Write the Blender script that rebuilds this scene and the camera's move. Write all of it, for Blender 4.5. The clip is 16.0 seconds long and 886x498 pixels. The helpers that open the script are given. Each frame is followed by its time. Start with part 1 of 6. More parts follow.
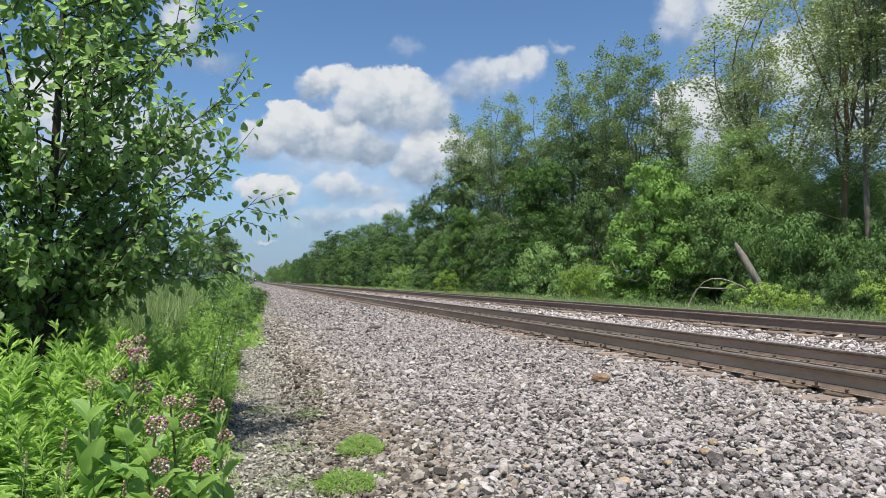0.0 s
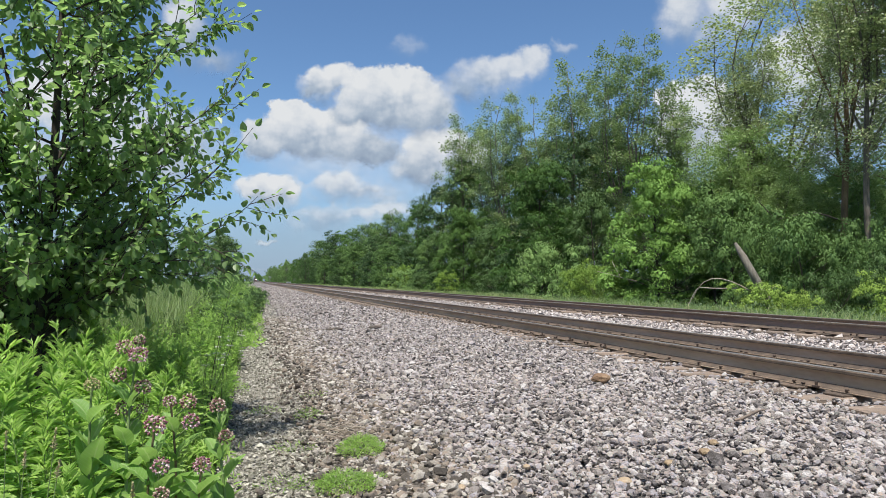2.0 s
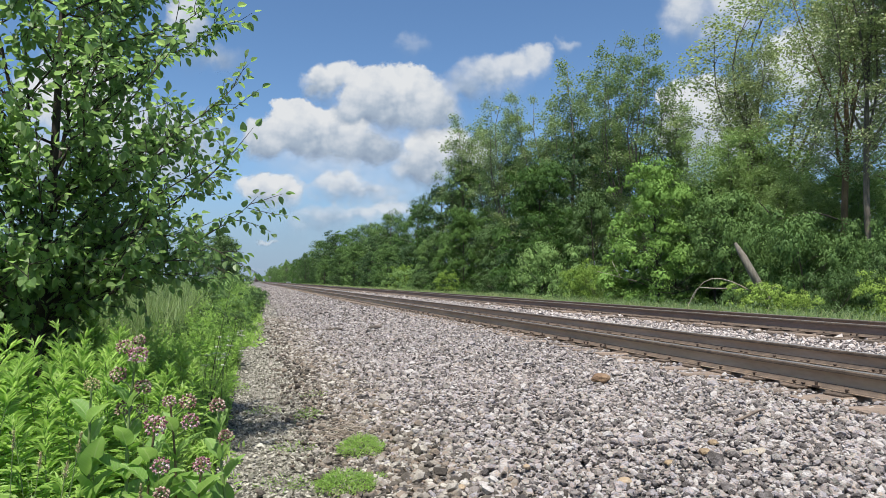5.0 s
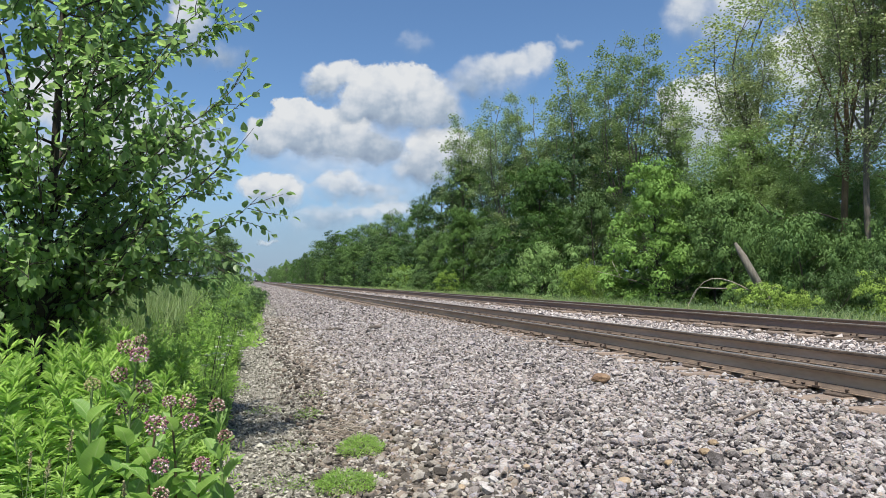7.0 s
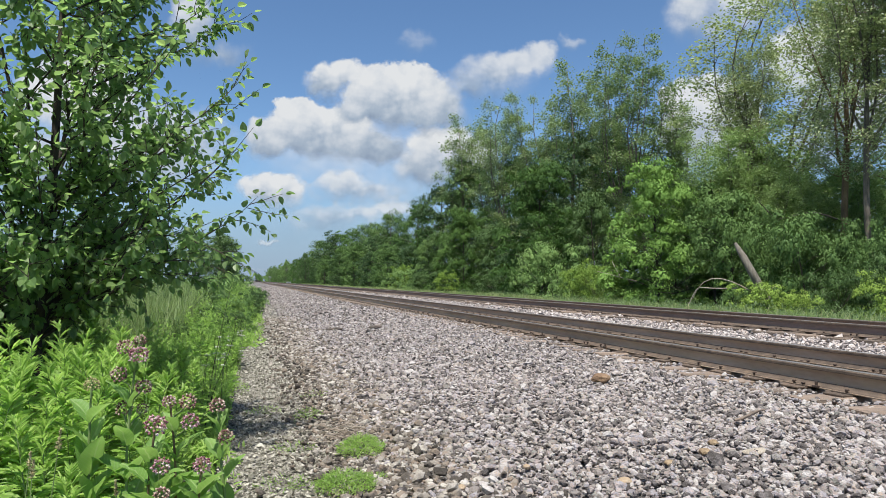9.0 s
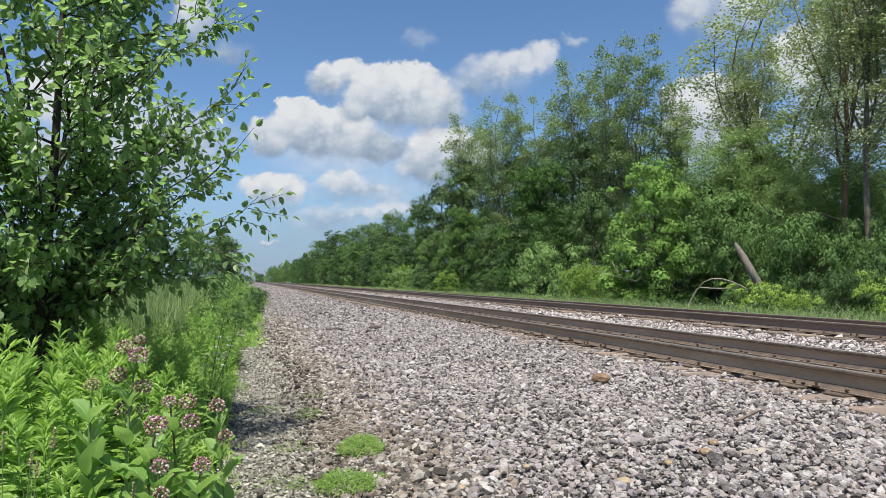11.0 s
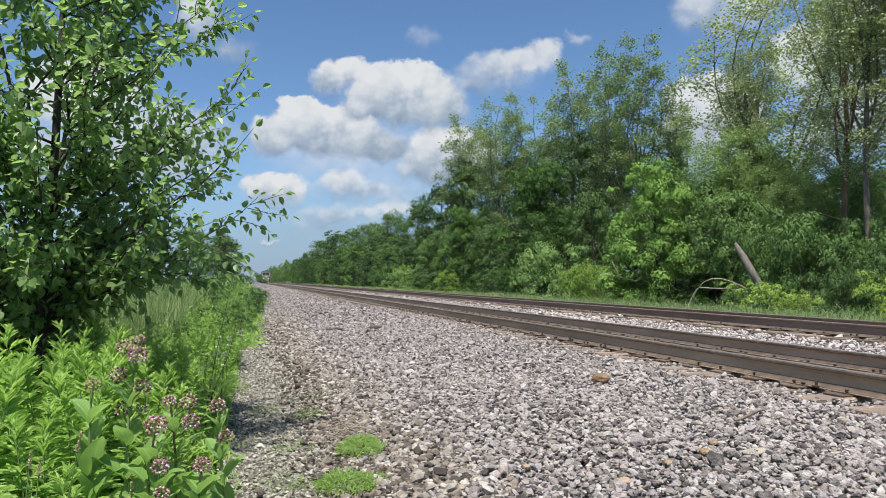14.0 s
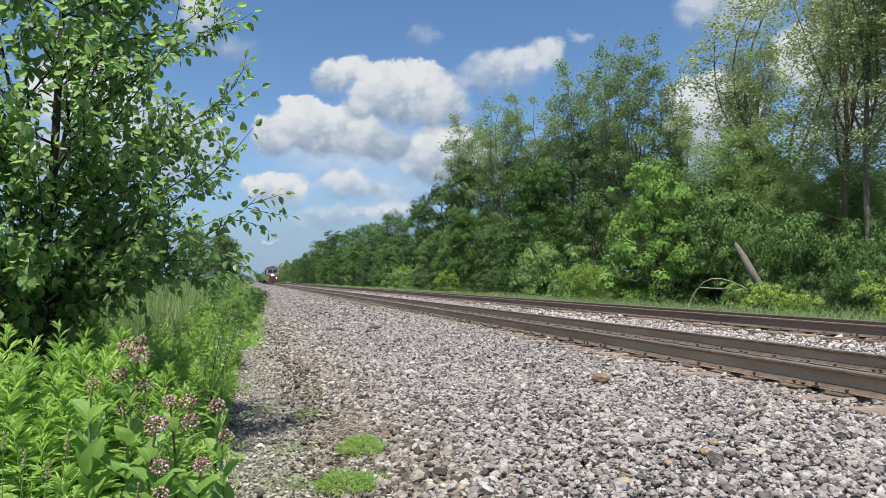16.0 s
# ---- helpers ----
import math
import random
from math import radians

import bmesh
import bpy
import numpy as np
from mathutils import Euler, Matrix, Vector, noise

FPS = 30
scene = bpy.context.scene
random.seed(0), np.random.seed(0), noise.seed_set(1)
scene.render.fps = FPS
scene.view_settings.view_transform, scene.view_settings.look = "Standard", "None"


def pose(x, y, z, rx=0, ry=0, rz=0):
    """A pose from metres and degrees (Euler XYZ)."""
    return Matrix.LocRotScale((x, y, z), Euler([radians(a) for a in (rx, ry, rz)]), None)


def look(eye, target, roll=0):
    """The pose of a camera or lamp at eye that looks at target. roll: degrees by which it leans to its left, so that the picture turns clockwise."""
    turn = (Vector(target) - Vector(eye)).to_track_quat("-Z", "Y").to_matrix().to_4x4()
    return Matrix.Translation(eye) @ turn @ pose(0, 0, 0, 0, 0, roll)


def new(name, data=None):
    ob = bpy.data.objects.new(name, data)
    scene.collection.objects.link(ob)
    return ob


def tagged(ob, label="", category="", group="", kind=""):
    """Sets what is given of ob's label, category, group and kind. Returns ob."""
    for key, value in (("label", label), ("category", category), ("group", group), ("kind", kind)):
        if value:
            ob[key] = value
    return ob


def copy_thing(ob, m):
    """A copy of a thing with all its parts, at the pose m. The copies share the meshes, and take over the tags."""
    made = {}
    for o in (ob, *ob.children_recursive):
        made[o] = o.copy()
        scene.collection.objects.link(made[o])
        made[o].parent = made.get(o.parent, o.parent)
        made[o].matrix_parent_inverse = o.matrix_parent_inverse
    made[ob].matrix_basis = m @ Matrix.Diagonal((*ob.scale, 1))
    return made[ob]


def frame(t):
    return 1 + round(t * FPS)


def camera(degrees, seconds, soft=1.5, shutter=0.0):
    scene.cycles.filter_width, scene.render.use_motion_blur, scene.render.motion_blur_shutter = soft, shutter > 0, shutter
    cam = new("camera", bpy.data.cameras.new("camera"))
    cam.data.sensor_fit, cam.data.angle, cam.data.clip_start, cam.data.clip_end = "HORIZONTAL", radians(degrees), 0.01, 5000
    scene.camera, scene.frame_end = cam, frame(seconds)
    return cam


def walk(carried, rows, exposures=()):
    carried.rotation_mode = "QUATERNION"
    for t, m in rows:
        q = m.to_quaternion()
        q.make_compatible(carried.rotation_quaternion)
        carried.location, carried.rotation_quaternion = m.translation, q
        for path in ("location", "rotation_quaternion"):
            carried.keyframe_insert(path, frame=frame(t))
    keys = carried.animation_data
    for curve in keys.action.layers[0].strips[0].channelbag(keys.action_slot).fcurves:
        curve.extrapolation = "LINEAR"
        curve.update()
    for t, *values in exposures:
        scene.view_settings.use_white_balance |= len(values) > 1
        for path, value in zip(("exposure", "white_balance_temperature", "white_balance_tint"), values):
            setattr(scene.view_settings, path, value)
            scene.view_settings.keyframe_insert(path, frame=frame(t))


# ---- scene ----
cam = camera(68.0, 16.0, soft=0.5)
walk(cam, [(0.0, pose(0, 0, 0.93, 92.76, 0, -16.35)), (16.0, pose(0, 0, 0.93, 92.76, 0, -16.35))])
scene.view_settings.exposure = 0.9

# ---- world and sun ----
SUN_ELEV, SUN_AZ = 69.0, 208.0          # degrees; azimuth clockwise from +y
world = bpy.data.worlds.new("world")
scene.world = world
world.use_nodes = True
wn = world.node_tree.nodes
sky = wn.new("ShaderNodeTexSky")
sky.sky_type, sky.sun_disc = "NISHITA", False
sky.sun_elevation, sky.sun_rotation = radians(SUN_ELEV), radians(SUN_AZ)
sky.air_density, sky.dust_density, sky.ozone_density = 1.0, 0.05, 3.0
tint = wn.new("ShaderNodeMix")
tint.data_type, tint.blend_type = "RGBA", "MULTIPLY"
tint.inputs[0].default_value, tint.inputs[7].default_value = 1.0, (0.85, 1.0, 1.11, 1)
world.node_tree.links.new(sky.outputs[0], tint.inputs[6])
world.node_tree.links.new(tint.outputs[2], wn["Background"].inputs[0])
wn["Background"].inputs[1].default_value = 0.064
sun = new("sun", bpy.data.lights.new("sun", "SUN"))
sun.data.energy, sun.data.angle, sun.data.color = 4.1, radians(2.0), (1.0, 0.96, 0.88)
sx = math.sin(radians(SUN_AZ)) * math.cos(radians(SUN_ELEV))
sy = math.cos(radians(SUN_AZ)) * math.cos(radians(SUN_ELEV))
sun.matrix_world = look((60 * sx, 60 * sy, 60 * math.sin(radians(SUN_ELEV))), (0, 0, 0))


# ---- mesh and material tools ----
def mesh_of(name, verts, faces, mat, smooth=False):
    """A mesh from arrays; all the faces have the same number of corners."""
    verts, faces = np.asarray(verts, np.float32), np.asarray(faces, np.int32)
    me = bpy.data.meshes.new(name)
    k = faces.shape[1]
    me.vertices.add(len(verts))
    me.vertices.foreach_set("co", verts.ravel())
    me.loops.add(faces.size)
    me.loops.foreach_set("vertex_index", faces.ravel())
    me.polygons.add(len(faces))
    me.polygons.foreach_set("loop_start", np.arange(0, faces.size, k, dtype=np.int32))
    me.polygons.foreach_set("use_smooth", np.full(len(faces), smooth))
    me.materials.append(mat)
    me.update(calc_edges=True)
    me.validate()
    return me


class Soup:
    """Gathers verts and faces of equal corner count into one mesh."""

    def __init__(self):
        self.v, self.f, self.n = [], [], 0

    def add(self, verts, faces):
        self.v.append(np.asarray(verts, float))
        self.f.append(np.asarray(faces, int) + self.n)
        self.n += len(verts)

    def mesh(self, name, mat, smooth=False):
        return mesh_of(name, np.concatenate(self.v), np.concatenate(self.f), mat, smooth)


def put(name, me, parent=None, m=None, label=""):
    ob = new(name, me)
    if parent:
        ob.parent = parent
    if m is not None:
        ob.matrix_basis = m
    if label:
        ob["label"] = label
    return ob


def part(name, bm, material, parent, label="", smooth=False):
    me = bpy.data.meshes.new(name)
    bm.to_mesh(me)
    bm.free()
    if smooth:
        me.polygons.foreach_set("use_smooth", [True] * len(me.polygons))
    me.materials.append(material)
    return put(name, me, parent, None, label)


def box(bm, x0, x1, y0, y1, z0, z1, bevel=0.0):
    """A box, bevelled, added to bm."""
    m = Matrix.LocRotScale(((x0 + x1) / 2, (y0 + y1) / 2, (z0 + z1) / 2), None, (x1 - x0, y1 - y0, z1 - z0))
    vs = bmesh.ops.create_cube(bm, size=1, matrix=m)["verts"]
    if bevel:
        es = list({e for v in vs for e in v.link_edges})
        bmesh.ops.bevel(bm, geom=es, offset=bevel, segments=1, affect="EDGES")
    return bm


def tube(points, radii, sides=6):
    """Verts and quads of a swept tube."""
    p = np.asarray(points, float)
    d = np.gradient(p, axis=0)
    d /= np.linalg.norm(d, axis=1)[:, None] + 1e-9
    ref = np.where(np.abs(d[:, 2:3]) < 0.9, [[0, 0, 1.0]], [[1.0, 0, 0]])
    a = np.cross(d, ref)
    a /= np.linalg.norm(a, axis=1)[:, None] + 1e-9
    b = np.cross(d, a)
    an = np.arange(sides) * 2 * np.pi / sides
    ring = a[:, None] * np.cos(an)[None, :, None] + b[:, None] * np.sin(an)[None, :, None]
    v = p[:, None] + ring * np.asarray(radii, float)[:, None, None]
    n, f = len(p), []
    for i in range(n - 1):
        for j in range(sides):
            k = (j + 1) % sides
            f.append((i * sides + j, i * sides + k, (i + 1) * sides + k, (i + 1) * sides + j))
    return v.reshape(-1, 3), f


def unit(v):
    return v / (np.linalg.norm(v, axis=-1, keepdims=True) + 1e-9)


def leaves(P, D, N, L, W, fold=0.12, droop=0.1, full=True):
    """Leaf blades: base P, way D, upper side N, length L, width W. full: two halves folded on the midrib; else one lozenge."""
    P, D = np.asarray(P, float), unit(np.asarray(D, float))
    S = unit(np.cross(D, np.asarray(N, float)))
    N = np.cross(S, D)
    L, W = np.broadcast_to(L, len(P))[:, None], np.broadcast_to(W, len(P))[:, None]
    if full:
        up = N * W * fold * 2
        tip = P + D * L - N * L * droop
        v = np.stack([P, P + D * L * .28 + S * W * .46 + up, P + D * L * .68 + S * W * .36 + up - N * L * droop * .4, tip,
                      P + D * L * .68 - S * W * .36 + up - N * L * droop * .4, P + D * L * .28 - S * W * .46 + up], 1)
        base = np.arange(len(P))[:, None] * 6
        f = np.concatenate([base + [0, 1, 2, 3], base + [0, 3, 4, 5]])
    else:
        v = np.stack([P, P + D * L * .45 + S * W * .5, P + D * L - N * L * droop, P + D * L * .45 - S * W * .5], 1)
        f = np.arange(len(P))[:, None] * 4 + [0, 1, 2, 3]
    return v.reshape(-1, 3), f


def oval_leaves(P, D, N, L, W, fold=0.1, droop=0.15):
    """Rounded leaf blades with a pointed tip: two five-sided halves folded on the midrib."""
    P, D = np.asarray(P, float), unit(np.asarray(D, float))
    S = unit(np.cross(D, np.asarray(N, float)))
    N = np.cross(S, D)
    L, W = np.broadcast_to(L, len(P))[:, None], np.broadcast_to(W, len(P))[:, None]
    rows = [P, P + D * L - N * L * droop]
    for side in (1, -1):
        for u, w in ((0.17, 0.36), (0.45, 0.5), (0.76, 0.33)):
            rows.append(P + D * L * u + S * side * W * w + N * (W * fold * 2 * w - L * droop * u * u))
    v = np.stack(rows, 1)
    base = np.arange(len(P))[:, None] * 8
    return v.reshape(-1, 3), np.concatenate([base + [0, 2, 3, 4, 1], base + [0, 1, 7, 6, 5]])


def nodes_of(name):
    mat = bpy.data.materials.new(name)
    mat.use_nodes = True
    nt = mat.node_tree
    return mat, nt, nt.nodes["Principled BSDF"], nt.nodes["Material Output"]


def node(nt, kind, ins=None, operation=""):
    n = nt.nodes.new(kind)
    if operation:
        n.operation = operation
    for k, v in (ins or {}).items():
        if hasattr(v, "is_output"):
            nt.links.new(v, n.inputs[k])
        else:
            n.inputs[k].default_value = v
    return n


def ramp(nt, fac, stops):
    r = node(nt, "ShaderNodeValToRGB", {0: fac})
    el = r.color_ramp.elements
    while len(el) < len(stops):
        el.new(0.5)
    for e, (p, c) in zip(el, stops):
        e.position, e.color = p, (*c, 1) if len(c) == 3 else c
    return r.outputs[0]


def mixed(nt, a, b, fac, blend="MIX"):
    m = node(nt, "ShaderNodeMix")
    m.data_type, m.blend_type = "RGBA", blend
    for i, v in ((0, fac), (6, a), (7, b)):
        if hasattr(v, "is_output"):
            nt.links.new(v, m.inputs[i])
        else:
            m.inputs[i].default_value = v if i == 0 else (*v, 1)
    return m.outputs[2]


def leaf_mat(name, dark, light, tip=None, thin=0.35, rough=0.45, scale=1.5, mix=(0.55, 0.6, 0.3), rib=None, gloss=0.4, warm=0.97):
    """Foliage: two greens varied by leaf, by plant and in patches; light passes through the blade."""
    mat, nt, bsdf, out = nodes_of(name)
    geo, info = node(nt, "ShaderNodeNewGeometry"), node(nt, "ShaderNodeObjectInfo")
    co = node(nt, "ShaderNodeTexCoord")
    patch = node(nt, "ShaderNodeTexNoise", {"Vector": co.outputs["Object"], "Scale": scale, "Detail": 2.0})
    a = node(nt, "ShaderNodeMath", {0: geo.outputs["Random Per Island"], 1: mix[0]}, operation="MULTIPLY")
    b = node(nt, "ShaderNodeMath", {0: patch.outputs[0], 1: mix[1], 2: a.outputs[0]}, operation="MULTIPLY_ADD")
    c = node(nt, "ShaderNodeMath", {0: info.outputs["Random"], 1: mix[2], 2: b.outputs[0]}, operation="MULTIPLY_ADD")
    stops = [(0.3, dark), (0.95, light)] + ([(1.15, tip)] if tip else [])
    stops = [(min(p / 1.2, 1), (warm * q[0], q[1], q[2])) for p, q in stops]
    col = ramp(nt, node(nt, "ShaderNodeMath", {0: c.outputs[0], 1: 0.83}, operation="MULTIPLY").outputs[0], stops)
    if rib:
        # pale midrib and side veins of a large leaf, along its own x
        sp = node(nt, "ShaderNodeSeparateXYZ", {0: co.outputs["Object"]})
        off = node(nt, "ShaderNodeMath", {0: sp.outputs[1]}, operation="ABSOLUTE").outputs[0]
        mid = node(nt, "ShaderNodeMapRange", {0: off, 1: 0.0012, 2: 0.0032, 3: 0.8, 4: 0.0}).outputs[0]
        ph = node(nt, "ShaderNodeMath", {0: off, 1: -0.8, 2: sp.outputs[0]}, operation="MULTIPLY_ADD").outputs[0]
        wv = node(nt, "ShaderNodeMath", {0: node(nt, "ShaderNodeMath", {0: ph, 1: 520.0}, operation="MULTIPLY").outputs[0]}, operation="SINE").outputs[0]
        vein = node(nt, "ShaderNodeMapRange", {0: wv, 1: 0.7, 2: 1.0, 3: 0.0, 4: 0.35}).outputs[0]
        col = mixed(nt, col, rib, node(nt, "ShaderNodeMath", {0: mid, 1: vein}, operation="MAXIMUM").outputs[0])
    nt.links.new(col, bsdf.inputs["Base Color"])
    bsdf.inputs["Roughness"].default_value = rough
    bsdf.inputs["Specular IOR Level"].default_value = gloss
    tr = node(nt, "ShaderNodeBsdfTranslucent", {"Color": mixed(nt, col, (0.5, 0.8, 0.13), 0.22)})
    mx = node(nt, "ShaderNodeMixShader", {0: thin, 1: bsdf.outputs[0], 2: tr.outputs[0]})
    nt.links.new(mx.outputs[0], out.inputs[0])
    return mat


def surface(name, stops, scale=8.0, rough=0.7, metal=0.0, bump=0.2, fine=60.0, stretch=(1, 1, 1), island=0.0, spec=0.4):
    """A rough surface: colour stops over noise at two scales, bump, and a random shift per piece."""
    mat, nt, bsdf, out = nodes_of(name)
    co = node(nt, "ShaderNodeTexCoord")
    mp = node(nt, "ShaderNodeMapping", {"Vector": co.outputs["Object"], "Scale": stretch})
    n1 = node(nt, "ShaderNodeTexNoise", {"Vector": mp.outputs[0], "Scale": scale, "Detail": 4.0})
    n2 = node(nt, "ShaderNodeTexNoise", {"Vector": mp.outputs[0], "Scale": fine, "Detail": 3.0})
    s = node(nt, "ShaderNodeMath", {0: n2.outputs[0], 1: 0.4, 2: n1.outputs[0]}, operation="MULTIPLY_ADD").outputs[0]
    s = node(nt, "ShaderNodeMath", {0: s, 1: -0.2}, operation="ADD").outputs[0]
    if island:
        geo, info = node(nt, "ShaderNodeNewGeometry"), node(nt, "ShaderNodeObjectInfo")
        r = node(nt, "ShaderNodeMath", {0: geo.outputs["Random Per Island"], 1: info.outputs["Random"]}, operation="ADD")
        r = node(nt, "ShaderNodeMath", {0: r.outputs[0]}, operation="FRACT")
        r = node(nt, "ShaderNodeMath", {0: r.outputs[0], 1: -0.5}, operation="ADD")
        s = node(nt, "ShaderNodeMath", {0: r.outputs[0], 1: island, 2: s}, operation="MULTIPLY_ADD").outputs[0]
    nt.links.new(ramp(nt, s, stops), bsdf.inputs["Base Color"])
    bp = node(nt, "ShaderNodeBump", {"Strength": bump, "Distance": 0.01, "Height": n2.outputs[0]})
    nt.links.new(bp.outputs[0], bsdf.inputs["Normal"])
    rr = node(nt, "ShaderNodeMath", {0: n1.outputs[0], 1: 0.25, 2: rough - 0.12}, operation="MULTIPLY_ADD")
    nt.links.new(rr.outputs[0], bsdf.inputs["Roughness"])
    bsdf.inputs["Metallic"].default_value, bsdf.inputs["Specular IOR Level"].default_value = metal, spec
    return mat


def plain(name, color, rough=0.5, metal=0.0, glow=0.0):
    mat, nt, bsdf, out = nodes_of(name)
    bsdf.inputs["Base Color"].default_value = (*color, 1)
    bsdf.inputs["Roughness"].default_value, bsdf.inputs["Metallic"].default_value = rough, metal
    if glow:
        bsdf.inputs["Emission Color"].default_value, bsdf.inputs["Emission Strength"].default_value = (*color, 1), glow
    return mat


# ---- materials ----
STONE = surface("crushed_stone", [(0.02, (0.067, 0.059, 0.056)), (0.16, (0.147, 0.133, 0.132)), (0.26, (0.218, 0.180, 0.164)), (0.33, (0.185, 0.195, 0.179)), (0.41, (0.271, 0.209, 0.188)), (0.48, (0.223, 0.218, 0.241)),
                                  (0.55, (0.294, 0.271, 0.275)), (0.62, (0.337, 0.271, 0.253)), (0.68, (0.257, 0.266, 0.253)), (0.74, (0.328, 0.249, 0.193)), (0.81, (0.323, 0.304, 0.314)), (0.88, (0.356, 0.323, 0.299)), (1.0, (0.408, 0.385, 0.376))],
                14, 0.9, 0, 0.8, 110, island=1.0, spec=0.2)
STONE_PALE = surface("pale_crushed_stone", [(0.02, (0.118, 0.104, 0.098)), (0.2, (0.228, 0.203, 0.197)), (0.36, (0.345, 0.309, 0.301)), (0.47, (0.391, 0.317, 0.279)), (0.56, (0.423, 0.385, 0.377)),
                                  (0.68, (0.475, 0.430, 0.412)), (0.78, (0.443, 0.366, 0.304)), (0.86, (0.508, 0.474, 0.462)), (1.0, (0.592, 0.551, 0.519))], 14, 0.9, 0, 0.8, 110, island=0.85, spec=0.2)
TOE = surface("brown_toe_stone", [(0.05, (0.045, 0.039, 0.034)), (0.35, (0.125, 0.107, 0.09)), (0.52, (0.20, 0.155, 0.12)), (0.62, (0.20, 0.178, 0.155)), (0.8, (0.27, 0.243, 0.213)), (1.0, (0.42, 0.39, 0.345))],
              9, 0.88, 0, 0.5, 120, island=0.9, spec=0.25)
GRIT = surface("path_grit", [(0.1, (0.07, 0.066, 0.05)), (0.4, (0.185, 0.175, 0.142)), (0.65, (0.305, 0.288, 0.242)), (1.0, (0.48, 0.455, 0.40))],
               12, 0.9, 0, 0.4, 150, island=0.8)
BROWN_STONE = surface("brown_stone", [(0.25, (0.07, 0.042, 0.026)), (0.5, (0.17, 0.105, 0.062)), (0.8, (0.30, 0.21, 0.135))], 14, 0.85, 0, 0.5, 120)
OCHRE_STONE = surface("ochre_stone", [(0.2, (0.15, 0.10, 0.06)), (0.5, (0.27, 0.20, 0.125)), (0.9, (0.40, 0.32, 0.24))], 14, 0.85, 0, 0.5, 120, island=0.5)
DARK_STONE = surface("dark_stone", [(0.2, (0.05, 0.045, 0.04)), (0.9, (0.16, 0.13, 0.11))], 14, 0.85, 0, 0.5, 120)
RAIL = surface("weathered_rail_steel", [(0.15, (0.25, 0.172, 0.115)), (0.5, (0.395, 0.29, 0.205)), (0.85, (0.50, 0.385, 0.285))],
               3.0, 0.66, 0.05, 0.15, 40, (1, 0.25, 1))
RAIL_RUST = surface("rusty_rail_steel", [(0.15, (0.115, 0.076, 0.058)), (0.5, (0.225, 0.155, 0.122)), (0.85, (0.32, 0.23, 0.185))],
                    3.0, 0.7, 0.05, 0.2, 40, (1, 0.25, 1))
RAIL_TOP = surface("worn_rail_head", [(0.2, (0.26, 0.24, 0.22)), (0.8, (0.42, 0.40, 0.38))], 4, 0.42, 0.75, 0.05, 30, (1, 0.1, 1))
# tie plate rust; also darkens the sunlit rail foot and head sides
PLATE = surface("rusty_plate_and_rail_shade", [(0.2, (0.05, 0.038, 0.03)), (0.6, (0.115, 0.085, 0.065)), (0.95, (0.22, 0.15, 0.10))], 10, 0.8, 0.1, 0.4, 90, island=0.3)
SPIKE = surface("dark_spike_iron", [(0.2, (0.03, 0.022, 0.018)), (0.9, (0.09, 0.06, 0.045))], 20, 0.75, 0.2, 0.2, 90)
TIE = surface("weathered_tie_wood", [(0.15, (0.055, 0.044, 0.037)), (0.45, (0.16, 0.125, 0.1)), (0.7, (0.26, 0.195, 0.15)), (0.95, (0.36, 0.285, 0.23))], 3.0, 0.88, 0, 0.6, 30,
              (0.5, 8, 8), island=0.35)
BARK = surface("grey_bark", [(0.15, (0.045, 0.038, 0.03)), (0.5, (0.13, 0.11, 0.09)), (0.9, (0.26, 0.23, 0.19))], 2.5, 0.9, 0, 0.8, 22, (5, 5, 0.8))
BARK_BROWN = surface("brown_bark", [(0.15, (0.065, 0.042, 0.024)), (0.5, (0.17, 0.108, 0.058)), (0.9, (0.28, 0.19, 0.11))], 2.5, 0.9, 0, 0.8, 22, (5, 5, 0.8))
BARK_DARK = surface("dark_bark", [(0.15, (0.025, 0.02, 0.016)), (0.9, (0.10, 0.08, 0.065))], 4, 0.9, 0, 0.6, 40, (4, 4, 1))
SNAG_WOOD = surface("weathered_snag_bark", [(0.15, (0.075, 0.065, 0.054)), (0.5, (0.18, 0.158, 0.132)), (0.9, (0.33, 0.295, 0.25))], 4, 0.9, 0, 0.8, 30, (4, 4, 1))
DEAD_WOOD = surface("bleached_dead_wood", [(0.15, (0.16, 0.13, 0.10)), (0.9, (0.46, 0.41, 0.34))], 5, 0.9, 0, 0.5, 40, (4, 4, 1))
DRY = surface("dry_grey_stalk", [(0.2, (0.16, 0.13, 0.10)), (0.9, (0.40, 0.34, 0.28))], 12, 0.85, 0, 0.2, 60, island=0.5)
STRAW = surface("dry_straw", [(0.2, (0.32, 0.28, 0.13)), (0.9, (0.58, 0.53, 0.32))], 12, 0.85, 0, 0.2, 60, island=0.4)
LEAF_PEAR = leaf_mat("glossy_pear_leaf", (0.10, 0.185, 0.066), (0.225, 0.335, 0.135), (0.32, 0.43, 0.17), 0.66, 0.36, 2.0, gloss=0.55)
LEAF_WOOD = leaf_mat("woodland_leaf", (0.025, 0.057, 0.021), (0.095, 0.158, 0.05), None, 0.12, 0.5, 0.5, (0.16, 0.65, 0.55), gloss=0.2)
LEAF_COTTON = leaf_mat("cottonwood_leaf", (0.10, 0.132, 0.055), (0.355, 0.395, 0.19), None, 0.34, 0.42, 0.7, (0.62, 0.75, 0.3), gloss=0.4, warm=0.98)
LEAF_YOUNG = leaf_mat("young_cottonwood_leaf", (0.105, 0.17, 0.064), (0.275, 0.355, 0.148), None, 0.45, 0.5, 0.8, (0.2, 0.8, 0.4), gloss=0.15)
